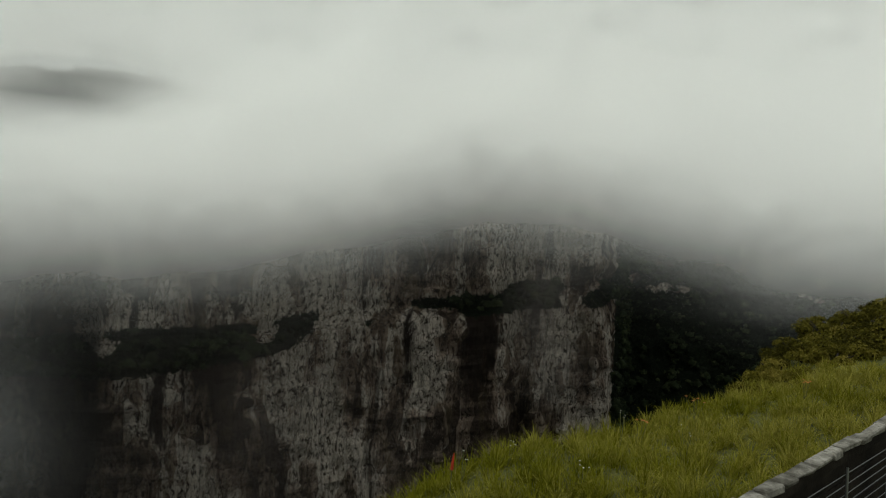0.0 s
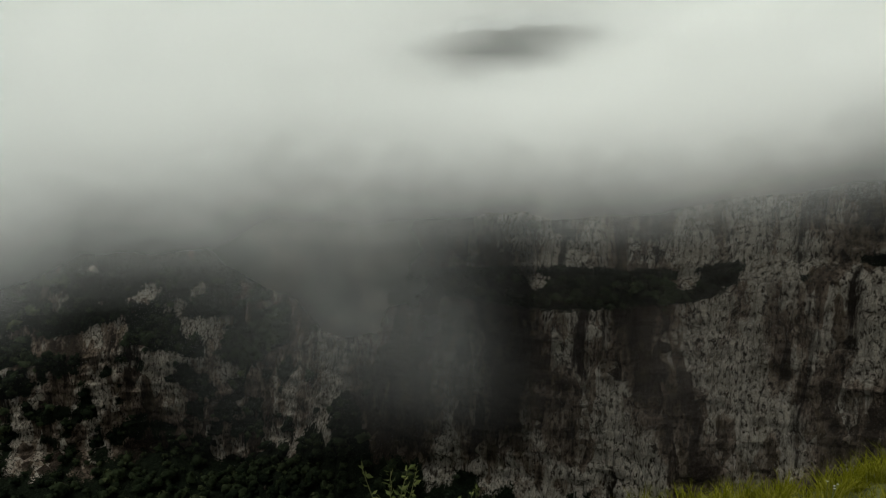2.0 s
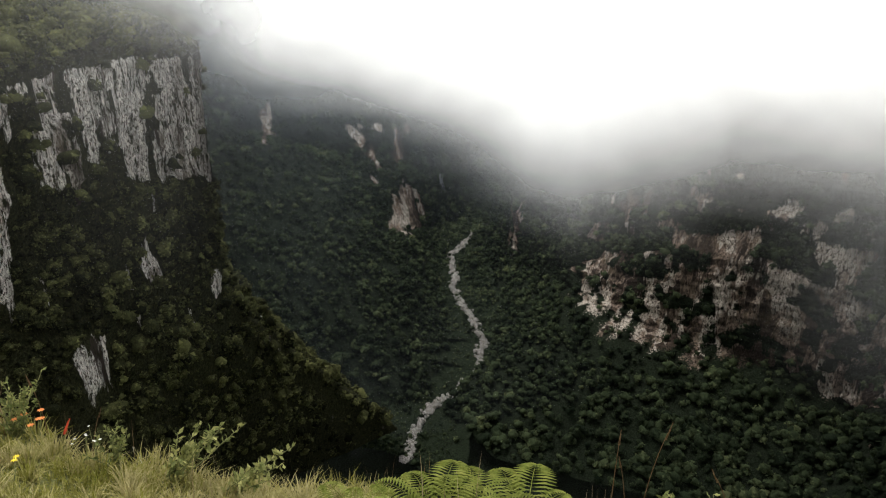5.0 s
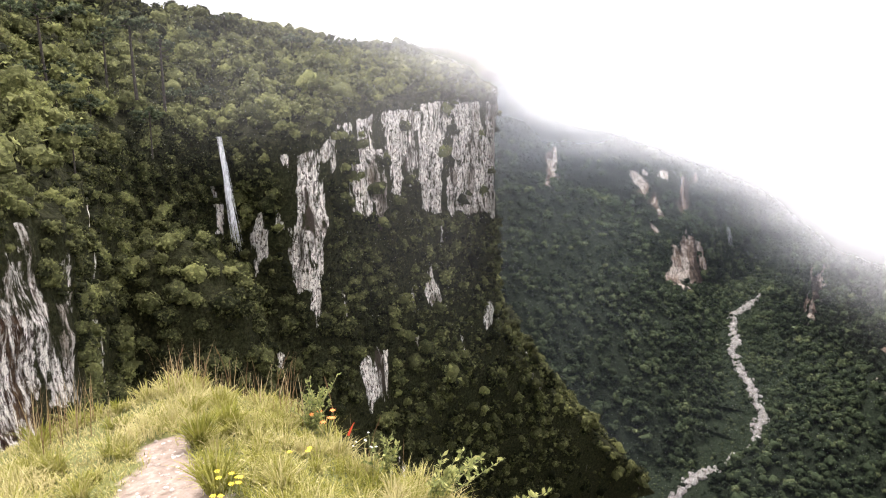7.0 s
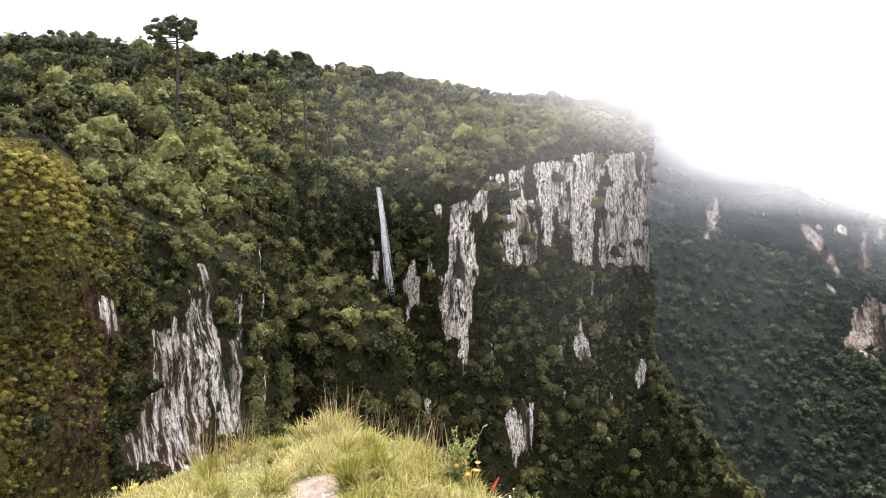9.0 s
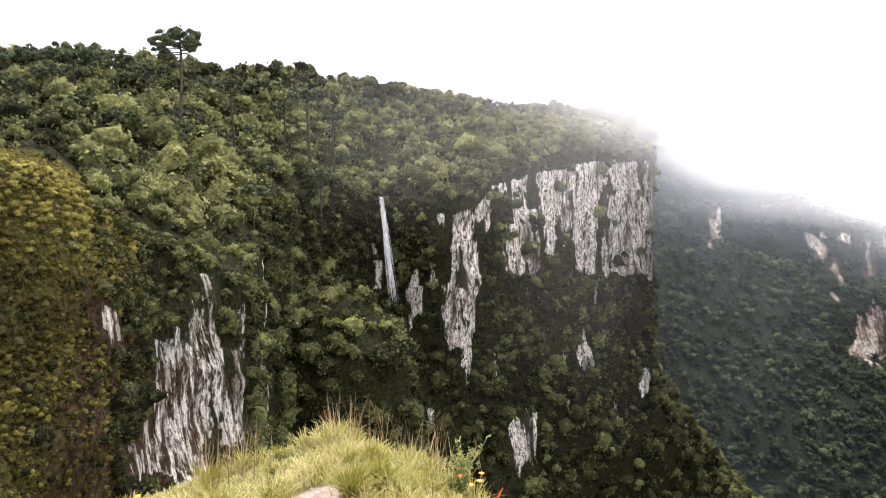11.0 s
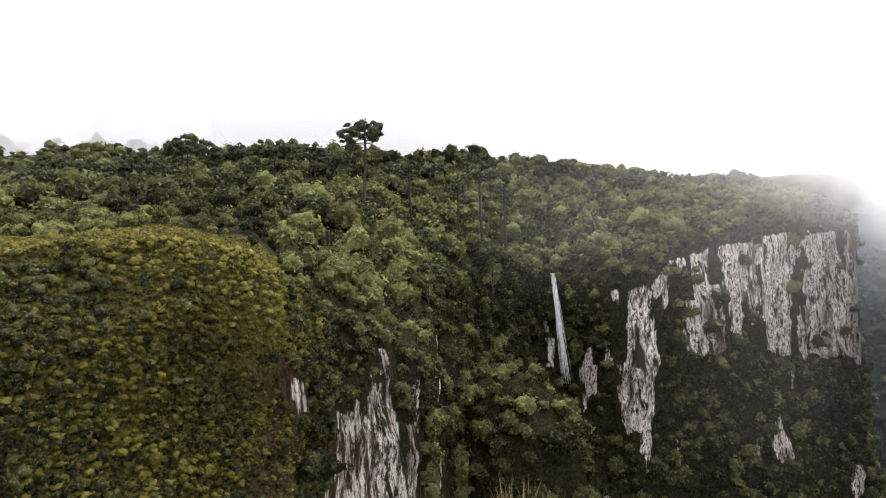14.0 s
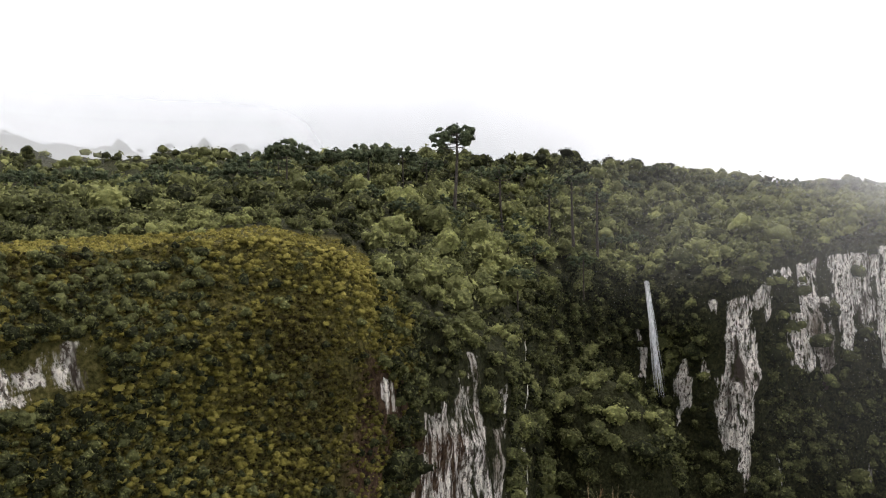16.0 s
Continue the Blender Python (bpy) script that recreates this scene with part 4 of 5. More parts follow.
def waterfall(name, top, foot, w0, w1, strands, label):
    """Water in many separate threads that spread as they fall."""
    v, q = [], []
    a, b = Vector(at(*top)), Vector(at(*foot))
    sidev = Vector((math.cos(radians(top[0])), math.sin(radians(top[0])), 0))
    for i in range(strands):
        f = rng.normal() * 0.38
        width, reach = rng.uniform(0.08, 0.2), rng.uniform(0.55, 1.0) if i > 3 else 1.0
        start, base = (0.0 if rng.random() < 0.6 else rng.uniform(0, 0.4)), len(v)
        for s in range(15):
            u = start + (reach - start) * s / 14
            c = a.lerp(b, u) + sidev * (f * (w0 + (w1 - w0) * u ** 1.3) + 0.15 * math.sin(9 * u + i)) + Vector((0, 0, 2.2 * u * (1 - u)))
            c -= Vector((a.x, a.y, 0)).normalized() * (rng.uniform(0.0, 0.3) + 1.2 * u)
            t = width * (0.15 + 0.85 * math.sin(math.pi * min(1, 0.15 + s / 14 * 0.85)))
            for sx, sy in ((-1, 0), (0, -0.5), (1, 0), (0, 0.5)):
                v.append(c + sidev * sx * t / 2 + Vector((a.x, a.y, 0)).normalized() * sy * t * 0.6)
        for s in range(14):
            for k4 in range(4):
                o, o2 = base + 4 * s + k4, base + 4 * s + (k4 + 1) % 4
                q.append((o, o2, o2 + 4, o + 4))
    return thing(name, mesh_np(name, np.array(v), np.array(q), smooth_faces=True), M_WATER, label, "waterfall", "stuff")


wood("streamside_scrub", bed, np.where(bed_soil > 0.3, 1.0, 0.0) * (np.abs(across) < 30)[None], 2200, 0.6, 1.5, 24, 0.2, M_FAR_FOREST, "low dark scrub between the stream stones", 207, lift=0.1)
waterfall("waterfall", (124.25, 286, -4.7), (123.2, 276, -13.6), 0.9, 2.6, 60, "thin white waterfall dropping over the wooded rim")
waterfall("waterfall", (83.9, 940, -10.4), (83.6, 935, -11.9), 2.0, 4.0, 10, "distant white trickle at the gorge head")


# ---------------------------------------------------------------- araucaria trees
def bark_material():
    n = Nodes("araucaria_bark")
    v = n.noise(n.stretched(1, 1, 0.4), 3.0, 5, 0.7)
    n.principled(n.ramp(v, (0.35, (0.02, 0.017, 0.014)), (0.65, (0.065, 0.055, 0.047))), 0.9, n.bump(v, 0.8, 0.1), 0.2)
    return n.done()


M_BARK = bark_material()
M_NEEDLES = foliage_material("araucaria_needles", (0.02, 0.028, 0.016), (0.065, 0.08, 0.042), (0.15, 0.165, 0.085), 0.1)


def tube(points, r0, r1, sides=7):
    """A tapered tube along points, as arrays."""
    p = np.array(points, float)
    t = np.gradient(p, axis=0)
    t /= np.linalg.norm(t, axis=1, keepdims=True) + 1e-9
    ref = np.where(np.abs(t[:, 2:3]) > 0.9, np.array([[1.0, 0, 0]]), np.array([[0, 0, 1.0]]))
    a = np.cross(t, ref)
    a /= np.linalg.norm(a, axis=1, keepdims=True)
    b = np.cross(t, a)
    r = np.linspace(r0, r1, len(p))[:, None, None]
    ang = np.linspace(0, 2 * np.pi, sides, endpoint=False)
    v = p[:, None] + r * (a[:, None] * np.cos(ang)[None, :, None] + b[:, None] * np.sin(ang)[None, :, None])
    i, j = np.meshgrid(np.arange(len(p) - 1), np.arange(sides), indexing="ij")
    q = np.stack((i * sides + j, i * sides + (j + 1) % sides, (i + 1) * sides + (j + 1) % sides, (i + 1) * sides + j), -1).reshape(-1, 4)
    return v.reshape(-1, 3), q


def araucaria(height, spread, limbs, label, lopsided=0.0, low=0.78):
    """A tall bare trunk with a flat candelabra of limbs, each ending in tufts of needles."""
    tree = tagged(new("araucaria_tree"), label, "tree", "araucarias on the plateau")
    bend = rng.normal(size=2) * height * 0.02
    zs = np.linspace(-1.5, height * 0.96, 9)
    trunk = np.stack((bend[0] * np.sin(zs / height * 2), bend[1] * np.sin(zs / height * 2), zs), 1)
    v, q = tube(trunk, height * 0.022, height * 0.010, 8)
    part("trunk", mesh_np("trunk", v, q, smooth_faces=True), M_BARK, tree)
    tufts, sizes = [], []
    for i in range(limbs):
        a = i * 2.399 + rng.uniform(-.3, .3)
        f = i / max(1, limbs - 1)
        zb = height * (low + (0.95 - low) * f)
        reach = spread * (1.0 - 0.35 * f) * rng.uniform(0.75, 1.1) * (1 + lopsided * math.cos(a))
        s = np.linspace(0, 1, 7)
        top = height * (0.985 - 0.13 * (reach / spread) ** 2 + rng.uniform(-0.03, 0.02))
        pts = np.stack((np.cos(a) * reach * s, np.sin(a) * reach * s, zb + (top - zb) * (0.15 * s + 0.85 * s ** 2.6) - 0.05 * reach * np.sin(np.pi * s)), 1)
        pts[:, :2] += trunk[-2, :2]
        v, q = tube(pts, height * 0.007, height * 0.0025, 5)
        part("limb", mesh_np("limb", v, q, smooth_faces=True), M_BARK, tree)
        for g in (0.5, 0.68, 0.85, 1.0):
            c = np.array([np.interp(g, s, pts[:, kk]) for kk in range(3)])
            tufts.append(c + rng.normal(size=3) * spread * (0.09, 0.09, 0.06))
            sizes.append(spread * rng.uniform(0.12, 0.21))
    for i in range(4):
        tufts.append(np.array((trunk[-1, 0], trunk[-1, 1], height * 0.98)) + rng.normal(size=3) * spread * (0.2, 0.2, 0.05) + (0, 0, spread * 0.06))
        sizes.append(spread * rng.uniform(0.14, 0.2))
    me = domes("crown", np.array(tufts), np.array(sizes), 0.45 + rng.normal(size=len(tufts)) * 0.15, 44, 0.2, 0.8)
    part("crown", me, M_NEEDLES, tree)
    return tree


top_n = near[:, near_seg < 1.95].reshape(-1, 3)


def plateau_z(x, y):
    d = (top_n[:, 0] - x) ** 2 + (top_n[:, 1] - y) ** 2
    return top_n[d.argmin(), 2]


def place_tree(az, d, top_el, spread, limbs, label, lop=0.0, low=0.78):
    x, y, zt = at(az, d, top_el)
    z = plateau_z(x, y)
    h = min(max(zt - z, 7.0), 26.0)
    tree = araucaria(h, spread, limbs, label, lop, low)
    tree.matrix_basis = pose(x, y, zt - h, 0, 0, rng.uniform(0, 360))
    return tree


SKYLINE = "tall umbrella-crowned araucaria standing above the wood"
place_tree(139.5, 215, 7.75, 8.2, 17, "tall gnarled araucaria high on the skyline", 0.12, 0.75)
place_tree(153.0, 205, 6.25, 9.0, 14, SKYLINE)
place_tree(146.4, 215, 6.0, 9.0, 14, SKYLINE)
place_tree(143.6, 235, 5.9, 6.0, 11, SKYLINE)
place_tree(149.3, 240, 5.6, 6.5, 11, SKYLINE)
place_tree(129.9, 262, 4.0, 7.4, 13, "slender araucaria with a long bare trunk", 0.0, 0.86)
place_tree(128.0, 275, 2.6, 5.5, 10, "slender araucaria with a long bare trunk", 0.0, 0.8)
place_tree(131.8, 270, 2.9, 5.0, 10, "slender araucaria with a long bare trunk", 0.0, 0.8)
place_tree(135.6, 250, 4.6, 6.0, 11, SKYLINE)
place_tree(141.8, 225, 5.2, 6.5, 11, SKYLINE)
place_tree(157.0, 225, 4.6, 7.0, 11, SKYLINE)
place_tree(162.5, 240, 4.0, 7.5, 12, SKYLINE)
place_tree(167.0, 250, 4.2, 7.5, 12, SKYLINE)
far_kind = araucaria(15, 8.5, 11, "flat-topped araucaria fading into the mist")
far_kind.matrix_basis = pose(*at(123.4, 455, 3.1), 0, 0, 0)
far_kind.location.z = plateau_z(*at(123.4, 455, 3.1)[:2]) - 5
for az_t, d_t in ((118.6, 440), (114.9, 470), (113.7, 485), (110.2, 500), (126.0, 400), (133.5, 350), (137.2, 300), (145.0, 270), (155.8, 255), (161.0, 262), (170.5, 262)):
    x, y, _ = at(az_t, d_t, 0)
    copy_thing(far_kind, pose(x, y, plateau_z(x, y) - 2 - az_t * 13 % 4, 0, 0, az_t * 47 % 360))

mid_kind = araucaria(12, 4.6, 11, "dark araucaria rising from the rim wood", 0.2, 0.74)
mid_kind.matrix_basis = pose(*at(133.0, 232, 0), 0, 0, 0)
mid_kind.location.z = plateau_z(*at(133.0, 232, 0)[:2]) - 1
for az_t, d_t, s_t in ((136.8, 215, 0), (134.4, 262, 2), (127.4, 300, 1), (126.2, 315, 3), (140.9, 200, 2), (143.8, 190, 3), (147.8, 205, 1), (150.9, 195, 3), (155.2, 200, 2), (159.6, 205, 1), (163.8, 215, 2), (125.0, 330, 2)):
    x, y, _ = at(az_t, d_t, 0)
    copy_thing(mid_kind, pose(x, y, plateau_z(x, y) - 1 - s_t, 0, 0, az_t * 61 % 360))
for i in range(30):
    az_t, d_t = 127 + 45 * rng.random(), rng.uniform(175, 320)
    x, y, _ = at(az_t, d_t, 0)
    copy_thing(mid_kind, pose(x, y, plateau_z(x, y) - rng.uniform(1, 5), 0, 0, rng.uniform(0, 360)))

# ---------------------------------------------------------------- grass of the lookout
M_GRASS = foliage_material("grass_blades", (0.085, 0.098, 0.010), (0.255, 0.25, 0.05), (0.50, 0.44, 0.21), 0.3, 12.0)
M_FRESH = foliage_material("fresh_grass_blades", (0.070, 0.082, 0.004), (0.25, 0.25, 0.016), (0.44, 0.40, 0.085), 0.3, 12.0)
M_STRAW = foliage_material("dry_stems", (0.16, 0.10, 0.05), (0.30, 0.22, 0.11), (0.50, 0.42, 0.26), 0.2, 12.0)


def blades(name, base, length, width, tint, lean, heading):
    """Grass blades in one mesh, each a bent tapering strip."""
    n = len(base)
    hv = np.stack((np.cos(heading), np.sin(heading), 0 * heading), 1)
    sv = np.stack((-np.sin(heading), np.cos(heading), 0 * heading), 1)
    turn = rng.uniform(-0.9, 0.9, n)[:, None]
    sv = sv * np.cos(turn) + hv * np.sin(turn)
    vs = []
    for s, w in ((0, 1.0), (0.4, 0.9), (0.75, 0.6), (1.0, 0.0)):
        c = base + np.array((0, 0, 1)) * (length * (s - 0.42 * lean * s * s))[:, None] + hv * (length * lean * s * (0.25 + 0.65 * s))[:, None]
        if w:
            vs += [c - sv * (width * w / 2)[:, None], c + sv * (width * w / 2)[:, None]]
        else:
            vs.append(c)
    v = np.stack(vs, 1).reshape(-1, 3)
    o = (np.arange(n) * 7)[:, None]
    quads = np.concatenate((o + (0, 1, 3, 2), o + (2, 3, 5, 4)))
    return mesh_np(name, v, quads, o + (4, 5, 6), {"tint": np.repeat(tint, 7)})


def scatter(count, a0, a1, r0, r1, beyond):
    a, r = np.radians(rng.uniform(a0, a1, count)), np.sqrt(rng.uniform(r0 ** 2, r1 ** 2, count))
    x, y = -np.sin(a) * r, np.cos(a) * r
    keep = r < np.interp(np.degrees(a), G_AZ, CREST) + beyond
    return np.stack((x, y, 0 * x), 1)[keep]


def sward(name, count, a0, a1, r0, r1, base_tint, label, mat):
    """Short grass between the tussocks."""
    p = scatter(count, a0, a1, r0, r1, 0.4)
    tuft = fbm(p / 0.3, 2, 150)
    p = p[(path_mask(p[:, 0], p[:, 1]) + (tuft - .5) * .7 < 0.5)]
    p[:, 2] = ground_z(p[:, 0], p[:, 1]) - 0.01
    k = len(p)
    length = (0.04 + 0.15 * smooth(fbm(p / 0.3, 2, 150), 0.35, 0.8)) * rng.uniform(0.6, 1.4, k)
    tint = base_tint + (fbm(p / 0.7, 3, 155) - 0.5) * 1.3 + rng.normal(size=k) * 0.15
    return thing(name, blades(name, p, length, rng.uniform(0.004, 0.008, k), tint, rng.uniform(0.2, 1.1, k), rng.uniform(0, 6.283, k)), mat, label, "grass", "stuff")


def tussocks(name, count, a0, a1, r0, r1, per, size, base_tint, label, mat):
    """Clumps of long blades that spring from one root and arch outwards."""
    c = scatter(count, a0, a1, r0, r1, 0.3)
    c = c[path_mask(c[:, 0], c[:, 1]) < 0.35]
    n = len(c)
    big = size * rng.uniform(0.5, 1.25, n)
    tint0 = base_tint + (fbm(c / 1.1, 2, 158) - 0.5) * 0.9 + rng.normal(size=n) * 0.10
    h = rng.uniform(0, 6.283, (n, per))
    root = rng.random((n, per)) ** 0.6 * 0.22 * big[:, None]
    p = c[:, None] + np.stack((np.cos(h) * root, np.sin(h) * root, 0 * h), -1)
    p = p.reshape(-1, 3)
    p[:, 2] = ground_z(p[:, 0], p[:, 1]) - 0.01
    k = len(p)
    length = (big[:, None] * rng.uniform(0.5, 1.15, (n, per))).ravel()
    tint = (tint0[:, None] + rng.normal(size=(n, per)) * 0.13).ravel()
    lean = rng.uniform(0.15, 1.05, k)
    return thing(name, blades(name, p, length, rng.uniform(0.004, 0.009, k), tint, lean, h.ravel() + rng.normal(size=k) * 0.4), mat, label, "grass", "stuff")


sward("knoll_grass", 80000, 90, 165, 1.2, 6.0, 0.68, "short yellow-green grass on the knoll", M_GRASS)
sward("slope_grass", 80000, -45, 60, 1.6, 9, 0.60, "short fresh green grass along the rim", M_FRESH)
tussocks("knoll_tussocks", 520, 92, 160, 1.9, 5.2, 80, 0.15, 0.64, "yellow-green tussocks on the knoll", M_GRASS)
tussocks("slope_tussocks", 3200, -42, 60, 2.0, 9.5, 42, 0.21, 0.58, "fresh green tussocks along the rim", M_FRESH)


def one_tussock(az, d, size, per, tint0):
    x, y, _ = at(az, d, 0)
    h = rng.uniform(0, 6.283, per)
    root = rng.random(per) ** 0.6 * 0.2 * size
    p = np.stack((x + np.cos(h) * root, y + np.sin(h) * root, 0 * h), 1)
    p[:, 2] = ground_z(p[:, 0], p[:, 1]) - 0.01
    me = blades("grass_tussock", p, size * rng.uniform(0.55, 1.1, per), rng.uniform(0.006, 0.011, per), tint0 + rng.normal(size=per) * 0.1, rng.uniform(0.1, 0.9, per), h)
    return thing("grass_tussock", me, M_GRASS, "broad-bladed pale green tussock beside the path", "grass tussock")


one_tussock(126.6, 3.15, 0.26, 150, 0.5)
one_tussock(127.6, 3.75, 0.22, 230, 0.42)
one_tussock(125.4, 3.9, 0.2, 200, 0.45)
one_tussock(143.5, 2.9, 0.24, 150, 0.4)

# pebbles and thin blades on the trodden path
p = scatter(2600, 118, 165, 1.2, 4.0, 0.0)
p = p[path_mask(p[:, 0], p[:, 1]) > 0.5][:420]
k = len(p)
p[:, 2] = ground_z(p[:, 0], p[:, 1])
v = ICO[None] * rng.uniform(0.6, 1.3, (k, 12, 1)) * (rng.uniform(0.004, 0.017, (k, 1, 1)) * np.array((1, 1, 0.6)))
M_PEBBLE = Nodes("pebble")
M_PEBBLE.principled(M_PEBBLE.ramp(M_PEBBLE.noise(M_PEBBLE.pos, 14, 3), (0.3, (0.18, 0.14, 0.11)), (0.7, (0.5, 0.45, 0.4))), 0.9)
thing("pebbles", mesh_np("pebbles", (p[:, None] + v).reshape(-1, 3), None, (np.arange(k)[:, None, None] * 12 + ICO_F[None]).reshape(-1, 3)), M_PEBBLE.done(),
      "small pale pebbles on the trodden path", "pebbles", "stuff")
p = scatter(9000, 118, 165, 1.2, 4.1, 0.0)
m = path_mask(p[:, 0], p[:, 1])
p = p[(m > 0.45) & (fbm(p / 0.25, 3, 161) + (0.75 - m) * 0.7 > 0.57)]
p[:, 2] = ground_z(p[:, 0], p[:, 1]) - 0.005
k = len(p)
thing("path_grass", blades("path_grass", p, rng.uniform(0.02, 0.07, k), rng.uniform(0.003, 0.006, k), 0.75 + rng.normal(size=k) * 0.2, rng.uniform(0.4, 1.2, k), rng.uniform(0, 6.283, k)), M_GRASS,
      "thin worn grass on the path", "grass", "stuff")

# dry stalks along the brink
p = np.concatenate((scatter(1500, 112, 140, 3.8, 5.6, 0.75), scatter(260, 60, 112, 3.0, 4.2, 0.6), scatter(420, -24, 30, 4.4, 8.6, 0.5)))
p = p[np.hypot(p[:, 0], p[:, 1]) > np.interp(np.degrees(np.arctan2(-p[:, 0], p[:, 1])), G_AZ, CREST) - 0.25]
p = p[fbm(p / 0.35, 2, 171) > 0.5]
p[:, 2] = ground_z(p[:, 0], p[:, 1]) - 0.02
k = len(p)
thing("dry_stalks", blades("dry_stalks", p, rng.uniform(0.15, 0.46, k), rng.uniform(0.003, 0.006, k), rng.uniform(0.1, 0.9, k), rng.uniform(0.02, 0.35, k), rng.uniform(0, 6.283, k)), M_STRAW,
      "dry tan grass stalks along the brink", "grass", "stuff")


# ---------------------------------------------------------------- plants of the lookout
def plain(name, color, rough=0.6, vary=0.25, scale=40.0):
    n = Nodes(name)
    v = n.noise(n.pos, scale, 4)
    n.principled(n.mix(v, tuple(c * (1 - vary) for c in color), tuple(min(1, c * (1 + vary)) for c in color)), rough, n.bump(v, 0.3, 0.004), 0.3)
    return n.done()


M_STEM = plain("green_stem", (0.16, 0.17, 0.06))
M_TORCH = plain("torch_florets", (0.62, 0.07, 0.03))
M_ORANGE = plain("orange_petals", (0.75, 0.28, 0.08))
M_YELLOW = plain("yellow_petals", (0.80, 0.62, 0.05))
M_WHITE = plain("white_petals", (0.75, 0.74, 0.66))
M_FERN = foliage_material("fern_leaflets", (0.08, 0.105, 0.02), (0.20, 0.235, 0.05), (0.36, 0.36, 0.10), 0.25, 12.0)
M_RIM = foliage_material("rim_bush_leaves", (0.045, 0.042, 0.006), (0.17, 0.150, 0.022), (0.36, 0.30, 0.06), 0.25, 12.0)
M_LEAF = foliage_material("shrub_leaves", (0.07, 0.095, 0.03), (0.20, 0.23, 0.08), (0.45, 0.44, 0.17), 0.25, 12.0)


def ground_at(az, d):
    x, y, _ = at(az, d, 0)
    return x, y, float(ground_z(np.array(x), np.array(y)))


def torch_flower(az, d, height, lean, label):
    """A bare stalk with a dense spike of narrow florets."""
    root = tagged(new("torch_flower"), label, "flower", "torch flowers")
    root.matrix_basis = pose(*ground_at(az, d), 0, 0, az)
    s = np.linspace(0, 1, 8)
    pts = np.stack((lean * s ** 2, 0 * s, height * s), 1)
    v, q = tube(pts, 0.005, 0.003, 6)
    part("stalk", mesh_np("stalk", v, q, smooth_faces=True), M_STEM, root)
    vs, fs = [], []
    for i in range(120):
        f = 0.62 + 0.40 * i / 120
        c = np.array((lean * f ** 2, 0, height * f))
        a = i * 2.399
        r = 0.009 * min(1.0, height * 3) * (1.05 - 0.75 * (i / 120) ** 2)
        o = np.array((math.cos(a), math.sin(a), 0.55))
        t = np.array((-math.sin(a), math.cos(a), 0)) * 0.005 * min(1.0, height * 3)
        b = len(vs)
        vs += [c + o * r * 0.1 - t, c + o * r * 0.1 + t, c + o * r * 1.5, c + o * r * 0.8 + np.array((0, 0, 0.008))]
        fs += [(b, b + 1, b + 2), (b, b + 2, b + 3), (b + 1, b + 3, b + 2)]
    part("flower_spike", mesh_np("flower_spike", vs, None, fs), M_TORCH, root, "orange-red flower spike")
    return root


torch_flower(-1.3, 4.75, 0.30, 0.02, "upright red torch flower in the grass")
torch_flower(44.6, 3.05, 0.66, -0.16, "leaning red torch flower on the brink")
torch_flower(115.9, 3.85, 0.2, 0.05, "red torch flower beside a small bush")


def shrub(name, az, d, height, spread, stems, leaf, label, tint0=0.5, lean=(0, 0), lift=0.0):
    """Thin branching stems with small oval leaves."""
    root = tagged(new(name), label, "shrub", "shrubs on the brink")
    x, y, z = ground_at(az, d)
    root.matrix_basis = pose(x, y, z - 0.03 + lift, 0, 0, az)
    lv, lq, lt = [], [], []
    for i in range(stems):
        a = rng.uniform(0, 6.283)
        h = height * rng.uniform(0.6, 1.05)
        out = spread * rng.uniform(0.2, 1.0)
        s = np.linspace(0, 1, 9)
        pts = np.stack((math.cos(a) * out * s ** 1.4 + lean[0] * s ** 1.5 + 0.012 * np.sin(7 * s + i), math.sin(a) * out * s ** 1.4 + lean[1] * s ** 1.5, h * (s - 0.12 * s * s)), 1)
        v, q = tube(pts, 0.0045, 0.0015, 5)
        part("stem", mesh_np("stem", v, q, smooth_faces=True), M_STEM, root)
        for j in range(int(30 * rng.uniform(0.7, 1.2))):
            f = rng.uniform(0.25, 1.0)
            c = np.array([np.interp(f, s, pts[:, kk]) for kk in range(3)])
            dirn = rng.normal(size=3) + np.array((0, 0, 0.6))
            dirn /= np.linalg.norm(dirn)
            t = np.cross(dirn, rng.normal(size=3))
            t /= np.linalg.norm(t)
            nrm = np.cross(dirn, t)
            L = leaf * rng.uniform(0.6, 1.2)
            b = len(lv)
            lv += [c, c + dirn * L * .5 + t * L * .24 + nrm * L * .08, c + dirn * L, c + dirn * L * .5 - t * L * .24 + nrm * L * .08]
            lq.append((b, b + 1, b + 2, b + 3))
            lt += [tint0 + rng.normal() * 0.18] * 4
    part("foliage", mesh_np("foliage", np.array(lv), np.array(lq), None, {"tint": np.array(lt)}), M_LEAF, root)
    return root


